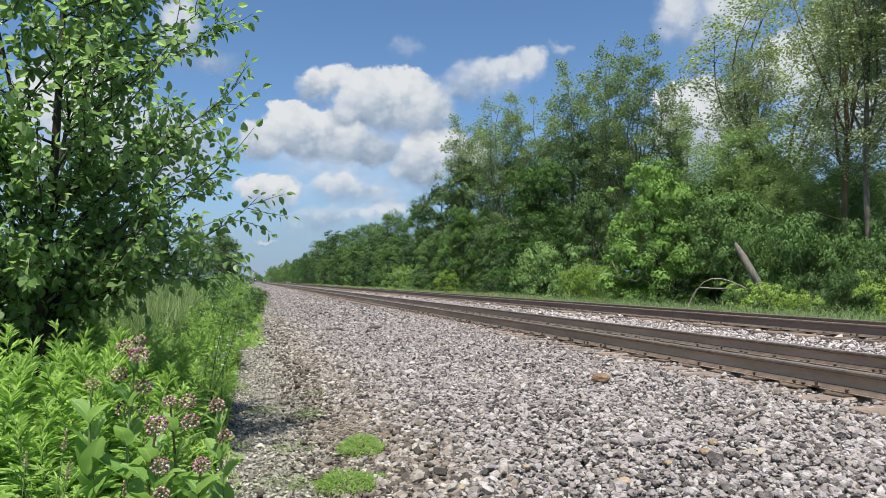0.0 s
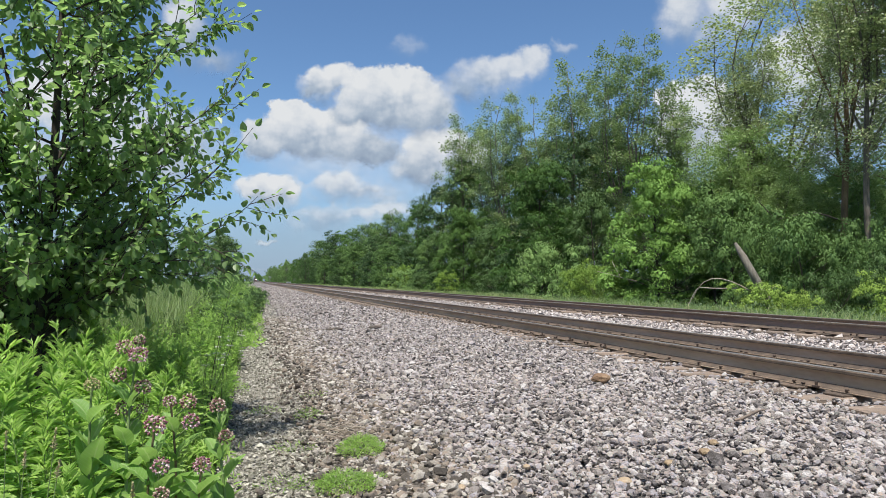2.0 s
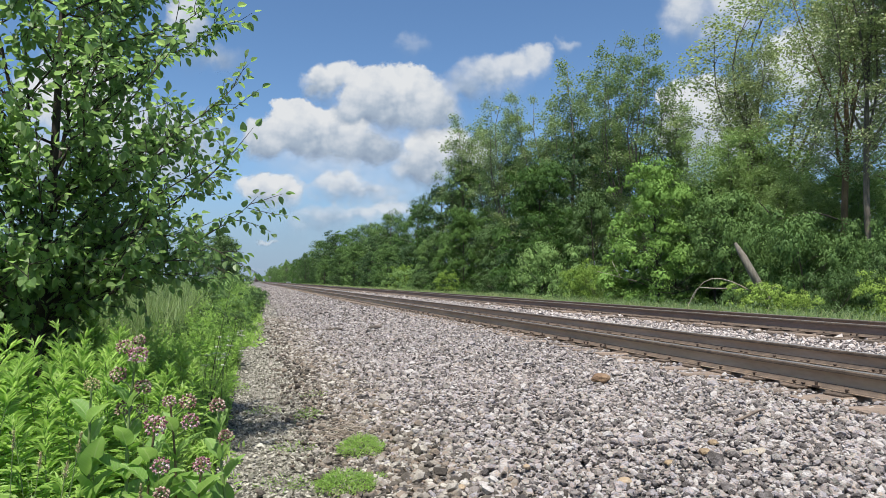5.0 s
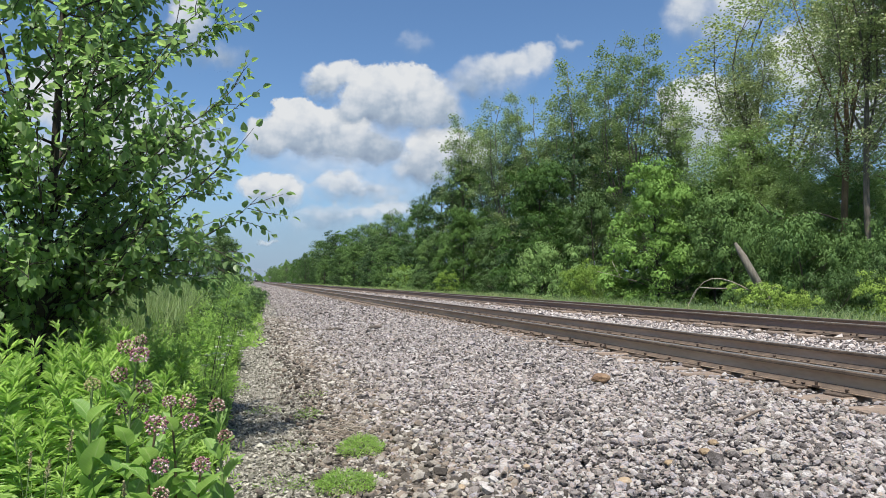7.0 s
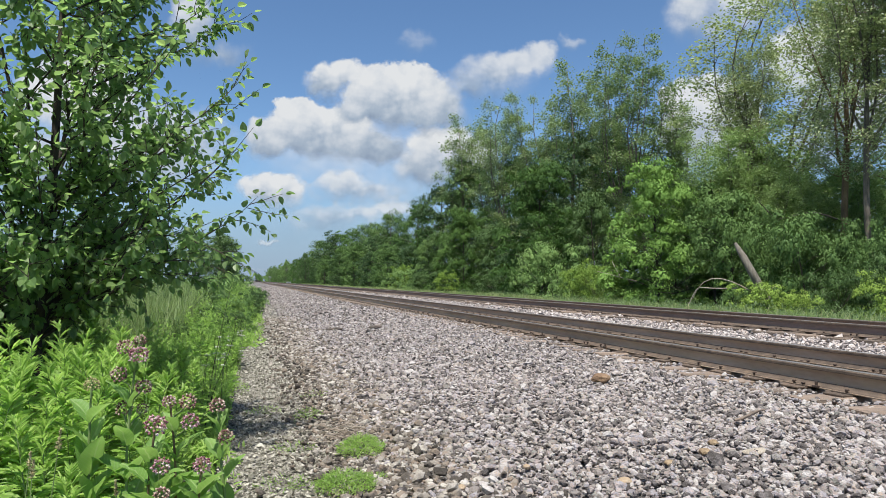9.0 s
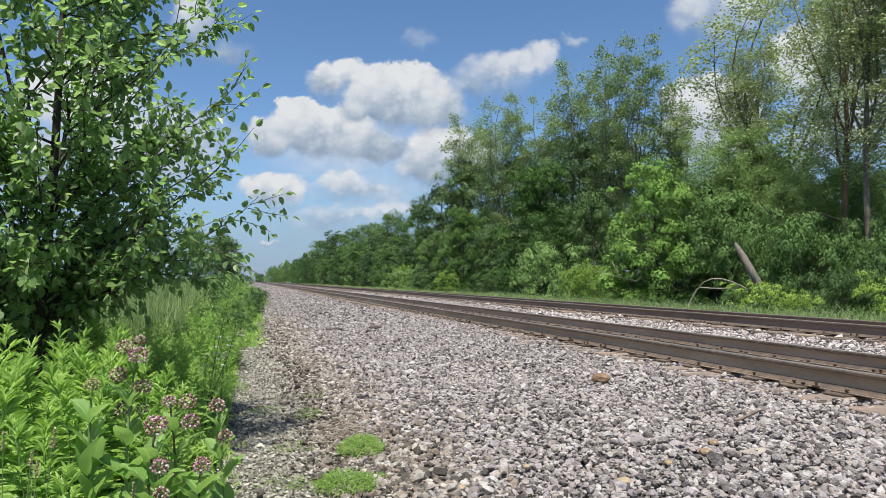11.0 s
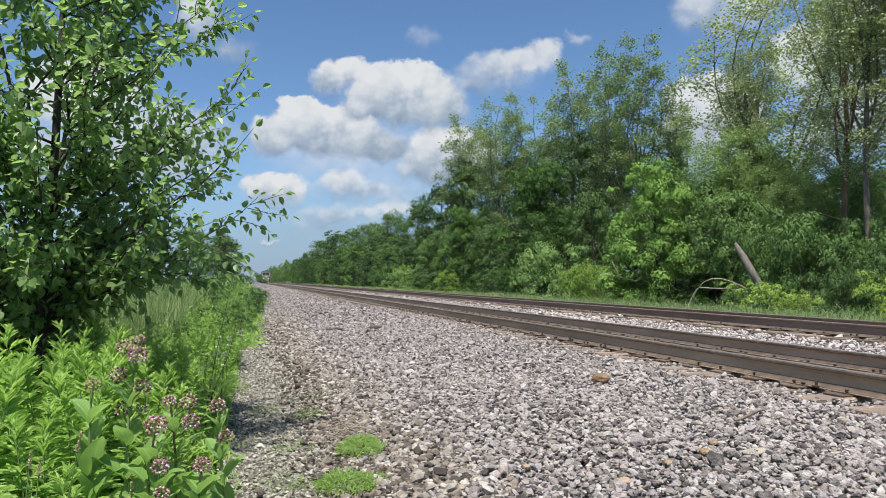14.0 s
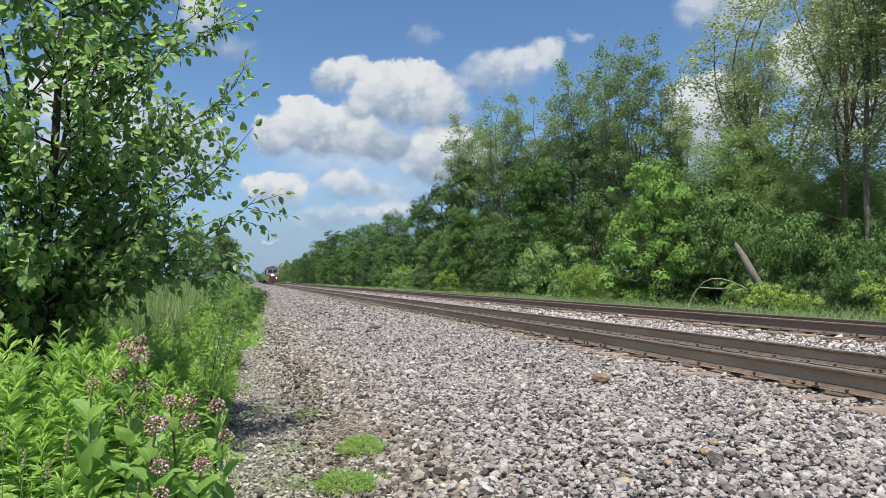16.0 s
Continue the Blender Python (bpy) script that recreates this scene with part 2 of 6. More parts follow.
LEAF_POPLAR = leaf_mat("poplar_leaf", (0.075, 0.125, 0.052), (0.26, 0.32, 0.15), None, 0.32, 0.5, 0.6, (0.5, 0.75, 0.3), gloss=0.08)
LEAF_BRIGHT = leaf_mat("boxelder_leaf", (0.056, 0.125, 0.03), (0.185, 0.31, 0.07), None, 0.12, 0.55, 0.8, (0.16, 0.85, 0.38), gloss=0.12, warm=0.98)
# boxelder greens again, darkened to paint in shade; woodland trees use it too
LEAF_MID = leaf_mat("boxelder_leaf_painted_shade", (0.031, 0.074, 0.018), (0.10, 0.175, 0.042), None, 0.12, 0.55, 0.7, (0.16, 0.85, 0.38), gloss=0.12)
LEAF_SHRUB = leaf_mat("pale_shrub_leaf", (0.095, 0.18, 0.05), (0.21, 0.315, 0.105), None, 0.12, 0.55, 1.0, (0.16, 0.85, 0.38), gloss=0.12)
LEAF_LIME = leaf_mat("lime_shrub_leaf", (0.115, 0.19, 0.032), (0.26, 0.365, 0.075), None, 0.12, 0.55, 1.0, (0.16, 0.85, 0.38), gloss=0.12)
LEAF_EDGE = leaf_mat("woodland_edge_leaf", (0.056, 0.112, 0.033), (0.15, 0.235, 0.073), None, 0.12, 0.55, 0.9, (0.16, 0.85, 0.38), gloss=0.12)
LEAF_WEED = leaf_mat("weed_leaf", (0.16, 0.27, 0.065), (0.36, 0.515, 0.135), (0.48, 0.63, 0.19), 0.58, 0.55, 1.6, (0.45, 0.95, 0.3), gloss=0.2)
LEAF_WEED_DEEP = leaf_mat("deep_green_weed_leaf", (0.14, 0.24, 0.065), (0.30, 0.43, 0.13), None, 0.55, 0.5, 1.6, (0.4, 0.7, 0.3), gloss=0.25)
LEAF_MUG = leaf_mat("mugwort_leaf", (0.21, 0.34, 0.074), (0.42, 0.585, 0.15), (0.54, 0.68, 0.21), 0.54, 0.5, 2.5)
LEAF_MILK = leaf_mat("milkweed_leaf", (0.145, 0.275, 0.062), (0.29, 0.455, 0.125), None, 0.5, 0.5, 9.0, (0.3, 0.6, 0.4), (0.34, 0.46, 0.20))
BLADE = leaf_mat("grass_blade", (0.10, 0.17, 0.05), (0.23, 0.33, 0.12), (0.36, 0.42, 0.20), 0.35, 0.6, 1.2)
VERGE = leaf_mat("verge_blade", (0.08, 0.13, 0.056), (0.18, 0.245, 0.118), (0.24, 0.26, 0.14), 0.3, 0.6, 1.2)
REED = leaf_mat("reed_blade", (0.12, 0.17, 0.06), (0.25, 0.32, 0.13), (0.42, 0.38, 0.22), 0.45, 0.6, 1.2, (0.75, 0.5, 0.2))
STEM = surface("green_stem", [(0.2, (0.10, 0.16, 0.05)), (0.9, (0.24, 0.31, 0.12))], 10, 0.6, 0, 0.1, 60)
STEM_RED = surface("reddish_stem", [(0.2, (0.10, 0.07, 0.04)), (0.9, (0.20, 0.15, 0.08))], 10, 0.6, 0, 0.1, 60)
PETAL = surface("pink_floret", [(0.15, (0.15, 0.05, 0.062)), (0.45, (0.32, 0.155, 0.175)), (0.7, (0.50, 0.33, 0.345)), (1.0, (0.72, 0.61, 0.58))],
                40, 0.6, 0, 0.1, 200, island=0.8)
PETAL_BROWN = surface("faded_floret", [(0.2, (0.13, 0.055, 0.05)), (0.5, (0.30, 0.175, 0.145)), (0.9, (0.58, 0.45, 0.36))], 40, 0.7, 0, 0.1, 200, island=0.9)
PETAL_BUD = surface("bud_floret", [(0.15, (0.20, 0.20, 0.08)), (0.9, (0.48, 0.42, 0.20))], 40, 0.7, 0, 0.1, 200, island=0.6)
PETAL_WHITE = surface("white_floret", [(0.2, (0.55, 0.56, 0.48)), (0.9, (0.82, 0.82, 0.76))], 40, 0.7, 0, 0.1, 200, island=0.4)


# ---- ground ----
def gz(x, y=0.0):
    """Height of the ground across the line: weeds, path, ballast slope, two tracks, ditch, woods."""
    z = np.interp(x, [-60, -3, -0.6, 0.5, 3.4, 4.0, 7.3, 8.4, 11.1, 11.7, 13.5, 60], [-0.5, -0.36, -0.27, -0.27, -0.065, -0.045, -0.04, 0.035, 0.025, -0.02, -0.28, -0.3])
    return z + 0.025 * np.sin(np.asarray(x) * 2.1 + np.asarray(y) * 0.7) * np.interp(x, [-1, 0.3, 3.2, 3.8, 11, 12.5], [1, 1, 0.8, 0, 0, 1])


def make_ground():
    xs = np.concatenate([[-4000, -1500, -500, -150, -60, -30, -16], np.arange(-10, 18.01, 0.3), [22, 30, 45, 80, 200, 600, 1600, 4000]])
    ys = np.concatenate([[-4000, -800, -200, -60, -25], np.arange(-10, 30, 0.5), np.arange(30, 80, 2.5), [90, 110, 140, 200, 300, 500, 900, 1700, 4600]])
    X, Y = np.meshgrid(xs, ys)
    Z = gz(X, Y) - 0.02
    v = np.stack([X, Y, Z], -1).reshape(-1, 3)
    nx, ny = len(xs), len(ys)
    i = (np.arange(ny - 1)[:, None] * nx + np.arange(nx - 1)[None]).ravel()
    f = np.stack([i, i + 1, i + nx + 1, i + nx], 1)
    mat, nt, bsdf, out = nodes_of("ballast_path_and_turf")
    co = node(nt, "ShaderNodeTexCoord")
    sep = node(nt, "ShaderNodeSeparateXYZ", {0: co.outputs["Object"]})
    wob = node(nt, "ShaderNodeTexNoise", {"Vector": co.outputs["Object"], "Scale": 0.9, "Detail": 4.0})
    px = node(nt, "ShaderNodeMath", {0: wob.outputs[0], 1: 0.9, 2: sep.outputs[0]}, operation="MULTIPLY_ADD").outputs[0]
    vor = node(nt, "ShaderNodeTexVoronoi", {"Vector": co.outputs["Object"], "Scale": 17.0})
    cell = node(nt, "ShaderNodeSeparateColor", {0: vor.outputs["Color"]})
    stone = ramp(nt, cell.outputs[0], [(0.0, (0.04, 0.037, 0.036)), (0.35, (0.12, 0.11, 0.108)), (0.65, (0.19, 0.17, 0.165)), (1.0, (0.33, 0.31, 0.295))])
    gap = ramp(nt, vor.outputs["Distance"], [(0.35, (1, 1, 1)), (0.85, (0.4, 0.38, 0.37))])
    stone = mixed(nt, stone, gap, 1.0, "MULTIPLY")
    n2 = node(nt, "ShaderNodeTexNoise", {"Vector": co.outputs["Object"], "Scale": 45.0, "Detail": 5.0})
    grit = ramp(nt, n2.outputs[0], [(0.25, (0.05, 0.045, 0.036)), (0.5, (0.17, 0.155, 0.13)), (0.75, (0.34, 0.32, 0.28))])
    turf = ramp(nt, n2.outputs[0], [(0.25, (0.02, 0.03, 0.01)), (0.55, (0.055, 0.09, 0.028)), (0.8, (0.12, 0.16, 0.055))])
    far = ramp(nt, wob.outputs[0], [(0.3, (0.035, 0.06, 0.02)), (0.7, (0.08, 0.12, 0.04))])
    turf = mixed(nt, turf, far, 0.4)
    step = lambda a, b: node(nt, "ShaderNodeMapRange", {0: px, 1: a, 2: b}).outputs[0]
    col = mixed(nt, turf, grit, step(-0.1, 0.35))
    col = mixed(nt, col, stone, step(0.75, 1.3))
    col = mixed(nt, col, turf, step(11.6, 12.6))
    nt.links.new(col, bsdf.inputs["Base Color"])
    bsdf.inputs["Roughness"].default_value = 0.92
    bp = node(nt, "ShaderNodeBump", {"Strength": 0.8, "Distance": 0.03, "Height": vor.outputs["Distance"]})
    bp.invert = True
    nt.links.new(bp.outputs[0], bsdf.inputs["Normal"])
    ob = new("ground", mesh_of("ground", v, f, mat, True))
    tagged(ob, "gravel railway shoulder and path with grassy verges", "ground", "", "structure")
    return ob


ground = make_ground()

# ---- railway tracks ----
RAIL_SECTION = [(-0.076, 0), (0.076, 0), (0.076, 0.011), (0.042, 0.021), (0.024, 0.032), (0.013, 0.05), (0.0095, 0.08), (0.011, 0.115), (0.018, 0.134), (0.034, 0.147), (0.037, 0.152), (0.037, 0.172),
                (0.030, 0.183), (0.018, 0.186), (-0.018, 0.186), (-0.030, 0.183), (-0.037, 0.172), (-0.037, 0.152), (-0.034, 0.147), (-0.018, 0.134), (-0.011, 0.115),
                (-0.0095, 0.08), (-0.013, 0.05), (-0.024, 0.032), (-0.042, 0.021), (-0.076, 0.011)]


def rail(parent, x, z, body):
    ys = np.concatenate([[-60, -20], np.arange(-5, 60, 1.0), [70, 90, 130, 200, 400, 800, 1600]])
    s = np.asarray(RAIL_SECTION)
    n = len(s)
    v = np.zeros((len(ys), n, 3))
    v[:, :, 0], v[:, :, 2], v[:, :, 1] = s[:, 0] + x, s[:, 1] + z, ys[:, None]
    v[:, :, 0] += (0.004 * np.sin(ys * 0.9 + x))[:, None]
    i = np.arange(len(ys) - 1)[:, None] * n
    j = np.arange(n)[None]
    f = np.stack([i + j, i + n + j, i + n + (j + 1) % n, i + (j + 1) % n], -1)
    me = mesh_of("rail", v.reshape(-1, 3), f.reshape(-1, 4), body)
    me.materials.append(RAIL_TOP)
    me.materials.append(PLATE)
    top = np.zeros(f.shape[:2], np.int32)
    top[:, 12:15] = 1
    # darker rust on foot and head sides evens out sun and shade by colour
    top[:, 2:4] = top[:, 9:12] = top[:, 15:18] = top[:, 22:25] = 2
    me.polygons.foreach_set("material_index", top.ravel())
    soft = np.zeros(f.shape[:2], bool)
    soft[:, 2:10] = soft[:, 18:26] = True
    me.polygons.foreach_set("use_smooth", soft.ravel())
    return put("rail", me, parent)


def spike_mesh():
    bm = bmesh.new()
    box(bm, -0.008, 0.008, -0.008, 0.008, -0.03, 0.03, 0.002)
    box(bm, -0.022, 0.01, -0.014, 0.014, 0.028, 0.042, 0.005)
    me = bpy.data.meshes.new("spike")
    bm.to_mesh(me)
    bm.free()
    me.materials.append(SPIKE)
    return me


def plate_mesh():
    bm = bmesh.new()
    box(bm, -0.19, 0.19, -0.095, 0.095, -0.018, 0.0, 0.004)
    box(bm, -0.10, -0.08, -0.095, 0.095, -0.002, 0.011, 0.003)
    box(bm, 0.08, 0.10, -0.095, 0.095, -0.002, 0.011, 0.003)
    me = bpy.data.meshes.new("tie_plate")
    bm.to_mesh(me)
    bm.free()
    me.materials.append(PLATE)
    return me


def tie_mesh(rng):
    """A sleeper with split, worn ends."""
    bm = bmesh.new()
    box(bm, -1.3, 1.3, -0.115, 0.115, -0.2, 0.0)
    bmesh.ops.subdivide_edges(bm, edges=[e for e in bm.edges if abs(e.verts[0].co.x - e.verts[1].co.x) > 1], cuts=9)
    bmesh.ops.bevel(bm, geom=[e for e in bm.edges if e.calc_face_angle(0) > 1], offset=0.012, segments=1, affect="EDGES")
    for v in bm.verts:
        v.co += Vector((rng.normal(0, 0.006), rng.normal(0, 0.004), rng.normal(0, 0.004)))
    me = bpy.data.meshes.new("sleeper")
    bm.to_mesh(me)
    bm.free()
    me.materials.append(TIE)
    return me


def railway(x, z_near, z_far, body, label, y0, count):
    rng = np.random.default_rng(int(x * 10))
    track = tagged(new("railway_track"), label, "railway track")
    xa, xb = x - 0.755, x + 0.755
    rail(track, xa, z_near, body)
    rail(track, xb, z_far, body)
    ties, plate, spike = [tie_mesh(rng) for _ in range(4)], plate_mesh(), spike_mesh()
    tilt = math.degrees(math.atan2(z_near - z_far, 1.51))
    zc = (z_near + z_far) / 2 - 0.02
    y = y0
    for i in range(count):
        y += 0.495 + rng.normal(0, 0.025)
        turn = rng.normal(0, 1.3)
        t = put("sleeper", ties[i % 4], track, pose(x + rng.normal(0, 0.05), y, zc + rng.normal(0, 0.004), 0, tilt, turn))
        if i < count * 0.6:
            for xr, zr in ((xa, z_near), (xb, z_far)):
                p = put("tie_plate", plate, track, pose(xr + rng.normal(0, 0.006), y, zr - 0.002, 0, tilt, turn))
                if 1 < y < 22:
                    for sx_, flip in ((-0.088, 0), (0.088, 180)):
                        for dy in (-0.05, 0.045):
                            if rng.random() < 0.78:
                                lift = rng.uniform(-0.02, 0.008)
                                put("spike", spike, p, pose(sx_, dy + rng.normal(0, 0.006), lift, 0, 0, flip + 180 + rng.normal(0, 8)))
    far = Soup()
    while y < 320:
        y += 0.5
        v = np.array([(-1.3, -.115, 0), (1.3, -.115, 0), (1.3, .115, 0), (-1.3, .115, 0), (-1.3, -.115, -.2), (1.3, -.115, -.2), (1.3, .115, -.2), (-1.3, .115, -.2)])
        far.add(v + (x, y, zc), [(0, 1, 2, 3), (4, 5, 1, 0), (7, 3, 2, 6), (4, 0, 3, 7), (5, 6, 2, 1)])
    tagged(put("sleepers", far.mesh("sleepers", TIE), track), kind="stuff")
    return track


def rail_anchors(track):
    """Clips and raised spikes standing against the foot of the nearest rail."""
    bm = bmesh.new()
    box(bm, -0.009, 0.009, -0.011, 0.011, 0.0, 0.055, 0.003)
    box(bm, -0.03, 0.02, -0.022, 0.022, 0.0, 0.02, 0.004)
    me = bpy.data.meshes.new("rail_anchor")
    bm.to_mesh(me)
    bm.free()
    me.materials.append(SPIKE)
    for y in (10.15, 9.15, 8.11, 13.94, 4.59):
        put("rail_anchor", me, track, pose(4.708, y, 0.006, 0, 6, 8))


near_track = railway(5.555, 0.0, -0.024, RAIL, "pair of weathered dark steel rails spiked to wooden sleepers", -12.0, 176)
rail_anchors(near_track)
railway(9.655, 0.084, 0.044, RAIL_RUST, "pair of rust-brown rails on sleepers in pale ballast", -12.0, 156)

# ---- ballast stones ----
_bm = bmesh.new()
bmesh.ops.create_icosphere(_bm, subdivisions=1, radius=1)
ICO_V = np.array([v.co[:] for v in _bm.verts])
ICO_F = np.array([[v.index for v in f.verts] for f in _bm.faces])
_bm.free()
OCT_V = np.array([(1, 0, 0), (0, 1, 0), (-1, 0, 0), (0, -1, 0), (0, 0, 1), (0.25, 0.1, -0.8)], float)
BLOCK_V = np.array([(x, y, z) for z in (-0.62, 0.62) for x, y in ((-0.78, -0.7), (0.78, -0.7), (0.78, 0.7), (-0.78, 0.7))] + [(0, 0, 0.86)], float)
BLOCK_F = np.array([(3, 1, 0), (3, 2, 1), (0, 1, 5), (0, 5, 4), (1, 2, 6), (1, 6, 5), (2, 3, 7), (2, 7, 6), (3, 0, 4), (3, 4, 7), (4, 5, 8), (5, 6, 8), (6, 7, 8), (7, 4, 8)])
OCT_F = np.array([(0, 1, 4), (1, 2, 4), (2, 3, 4), (3, 0, 4), (1, 0, 5), (2, 1, 5), (3, 2, 5), (0, 3, 5)])


def rot_random(rng, n, tilt=0.5):
    """n rotation matrices: any turn about the vertical, leaning by up to about tilt radians."""
    a, b, c = rng.uniform(0, 2 * np.pi, n), rng.normal(0, tilt, n), rng.normal(0, tilt, n)
    ca, sa, cb, sb, cc, sc = np.cos(a), np.sin(a), np.cos(b), np.sin(b), np.cos(c), np.sin(c)
    o, z = np.ones(n), np.zeros(n)
    A = np.stack([ca, -sa, z, sa, ca, z, z, z, o], 1).reshape(n, 3, 3)
    B = np.stack([o, z, z, z, cb, -sb, z, sb, cb], 1).reshape(n, 3, 3)
    C = np.stack([cc, z, sc, z, o, z, -sc, z, cc], 1).reshape(n, 3, 3)
    return A @ B @ C


def stones(rng, x, y, z, size, shape="ico", tilt=0.5, flat=0.62):
    """Crushed stones: jittered solids with flat faces, scaled and tumbled."""
    V, F = {"ico": (ICO_V, ICO_F), "oct": (OCT_V, OCT_F), "block": (BLOCK_V, BLOCK_F)}[shape]
    n = len(x)
    v = V[None] * (1 + rng.uniform(-0.24, 0.2, (n, len(V), 1)))
    if shape == "block":
        v = v + rng.normal(0, 0.13, v.shape)
    v = v * np.stack([rng.uniform(0.85, 1.35, n), rng.uniform(0.65, 1.0, n), rng.uniform(flat - 0.2, flat + 0.2, n)], 1)[:, None]
    v = v * (size[:, None, None] * 0.5)
    v = np.einsum("nij,nkj->nki", rot_random(rng, n, tilt), v) + np.stack([x, y, z], 1)[:, None]
    f = F[None] + (np.arange(n) * len(V))[:, None, None]
    return v.reshape(-1, 3), f.reshape(-1, 3)


def scatter(rng, x0, x1, y0, y1, n, grow=1.0):
    """n places; grow > 1 crowds them towards y0."""
    return rng.uniform(x0, x1, n), y0 + (y1 - y0) * rng.uniform(0, 1, n) ** grow


def make_ballast():
    rng = np.random.default_rng(11)
    soup, middle = Soup(), Soup()
    for (x0, x1, y0, y1, n, grow, mean, kind) in ((0.75, 4.4, 2.2, 6.2, 21000, 1.1, 0.037, "ico"), (0.75, 4.35, 6.2, 16.0, 33000, 1.3, 0.038, "block"),
                                                  (0.9, 4.2, 16.0, 60.0, 21000, 1.7, 0.06, "oct"), (1.0, 4.2, 60.0, 130.0, 9000, 1.3, 0.10, "oct"), (6.3, 8.75, 3.5, 14.0, 10000, 1.3, 0.04, "block"),
                                                  (6.3, 8.75, 14.0, 55.0, 9000, 1.7, 0.06, "oct"), (4.2, 6.1, 2.5, 25, 7000, 1.5, 0.042, "oct"),
                                                  (9.0, 11.4, 4.0, 40.0, 4000, 1.6, 0.05, "oct"), (0.75, 4.25, -6.0, 2.2, 11000, 1.0, 0.05, "oct"),
                                                  (4.3, 6.1, -6.0, 2.5, 3000, 1.0, 0.05, "oct"), (6.3, 8.75, -6.0, 3.5, 4500, 1.0, 0.055, "oct")):
        x, y = scatter(rng, x0, x1, y0, y1, n, grow)
        size = np.clip(mean * rng.lognormal(0, 0.33, n), 0.018, 0.16)
        keep = rng.random(n) < np.interp(x, [0.75, 1.25], [0.25, 1.0])
        if x0 < 4.2 < x1 + 0.2 and x0 < 4:
            keep &= ~((x > 4.2) & (rng.random(n) < 0.5))
        x, y, size = x[keep], y[keep], size[keep]
        low = -0.055 if 4.1 < x0 < 5 else 0.0
        z = gz(x, y) + low + rng.uniform(-0.3, 0.32, len(x)) * size
        (middle if x0 > 6 else soup).add(*stones(rng, x, y, z, size, kind, 0.45))
    # the nearest stones, each one a piece of the ground
    kinds = []
    for k in range(14):
        kinds.append(mesh_of("stone", *stones(rng, np.zeros(1), np.zeros(1), np.zeros(1), np.array([1.0]), "ico", 0.2), STONE))
    x, y = scatter(rng, 0.9, 3.6, 2.4, 5.2, 300)
    for i in range(300):
        s = float(np.clip(0.046 * rng.lognormal(0, 0.28), 0.028, 0.08))
        ob = put("stone", kinds[i % 14], ground, pose(x[i], y[i], float(gz(x[i], y[i])) + 0.3 * s, rng.normal(0, 20), rng.normal(0, 20), rng.uniform(0, 360)))
        ob.scale = (s, s, s)
    x, y = scatter(rng, 4.05, 4.70, 2.0, 24.0, 3600, 1.4)
    size = np.clip(0.036 * rng.lognormal(0, 0.33, len(x)), 0.018, 0.07)
    soup.add(*stones(rng, x, y, np.interp(x, [4.05, 4.4, 4.70], [-0.044, -0.038, -0.04]) + 0.3 * size, size, "ico", 0.4))
    tagged(new("ballast", soup.mesh("ballast", STONE)), "grey and pinkish crushed stone ballast beside the track", "ballast", "", "stuff")
    tagged(new("middle_ballast", middle.mesh("middle_ballast", STONE_PALE)), "pale pinkish crushed stone ballast between the tracks", "ballast", "", "stuff")
    toe = Soup()
    for (y0, y1, n, mean) in ((2.8, 9.0, 9000, 0.033), (9.0, 22.0, 7500, 0.042)):
        x, y = rng.normal(0.92, 0.25, n), y0 + (y1 - y0) * rng.uniform(0, 1, n) ** 1.2
        size = np.clip(mean * rng.lognormal(0, 0.36, n), 0.015, 0.09)
        toe.add(*stones(rng, x, y, gz(x, y) + rng.uniform(-0.1, 0.3, n) * size, size, "ico", 0.45))
    # the larger brown stones beside the weed tufts
    x, y = rng.normal(1.06, 0.11, 330), rng.uniform(3.4, 5.1, 330)
    size = np.clip(0.05 * rng.lognormal(0, 0.3, 330), 0.03, 0.09)
    toe.add(*stones(rng, x, y, gz(x, y) + rng.uniform(0.15, 0.45, 330) * size, size, "ico", 0.45))
    tagged(new("toe_ballast", toe.mesh("toe_ballast", TOE)), "brown and grey stones along the foot of the ballast slope", "ballast", "", "stuff")
    # finer grit of the path
    g = Soup()
    x, y = scatter(rng, -0.55, 1.25, 3.2, 12, 34000, 1.35)
    size = np.clip(0.0185 * rng.lognormal(0, 0.42, len(x)), 0.009, 0.05)
    g.add(*stones(rng, x, y, gz(x, y) - 0.012 + 0.15 * size, size, "oct", 0.4))
    x, y = scatter(rng, -0.3, 1.4, 12, 40, 6000, 1.6)
    size = np.clip(0.045 * rng.lognormal(0, 0.4, len(x)), 0.02, 0.1)
    g.add(*stones(rng, x, y, gz(x, y) - 0.012 + 0.15 * size, size, "oct", 0.4))
    x, y = scatter(rng, -0.55, 1.25, -6.0, 3.2, 9000)
    size = np.clip(0.028 * rng.lognormal(0, 0.4, len(x)), 0.012, 0.06)
    g.add(*stones(rng, x, y, gz(x, y) - 0.012 + 0.15 * size, size, "oct", 0.4))
    tagged(new("path_gravel", g.mesh("path_gravel", GRIT)), "fine brownish gravel of the trackside path", "gravel", "", "stuff")


make_ballast()


# ---- trees ----
def bend(rng, a, b, n=5, wob=0.08, sag=0.0):
    """A wavering line from a to b; sag lifts (or drops) its middle."""
    a, b = np.asarray(a, float), np.asarray(b, float)
    t = np.linspace(0, 1, n)[:, None]
    p = a + (b - a) * t
    ln = np.linalg.norm(b - a)
    k = np.sin(np.pi * t)
    p = p + k * rng.normal(0, wob * ln, 3) + np.sin(2 * np.pi * t) * rng.normal(0, wob * 0.5 * ln, 3)
    p[:, 2] += (k * sag * ln)[:, 0]
    return p


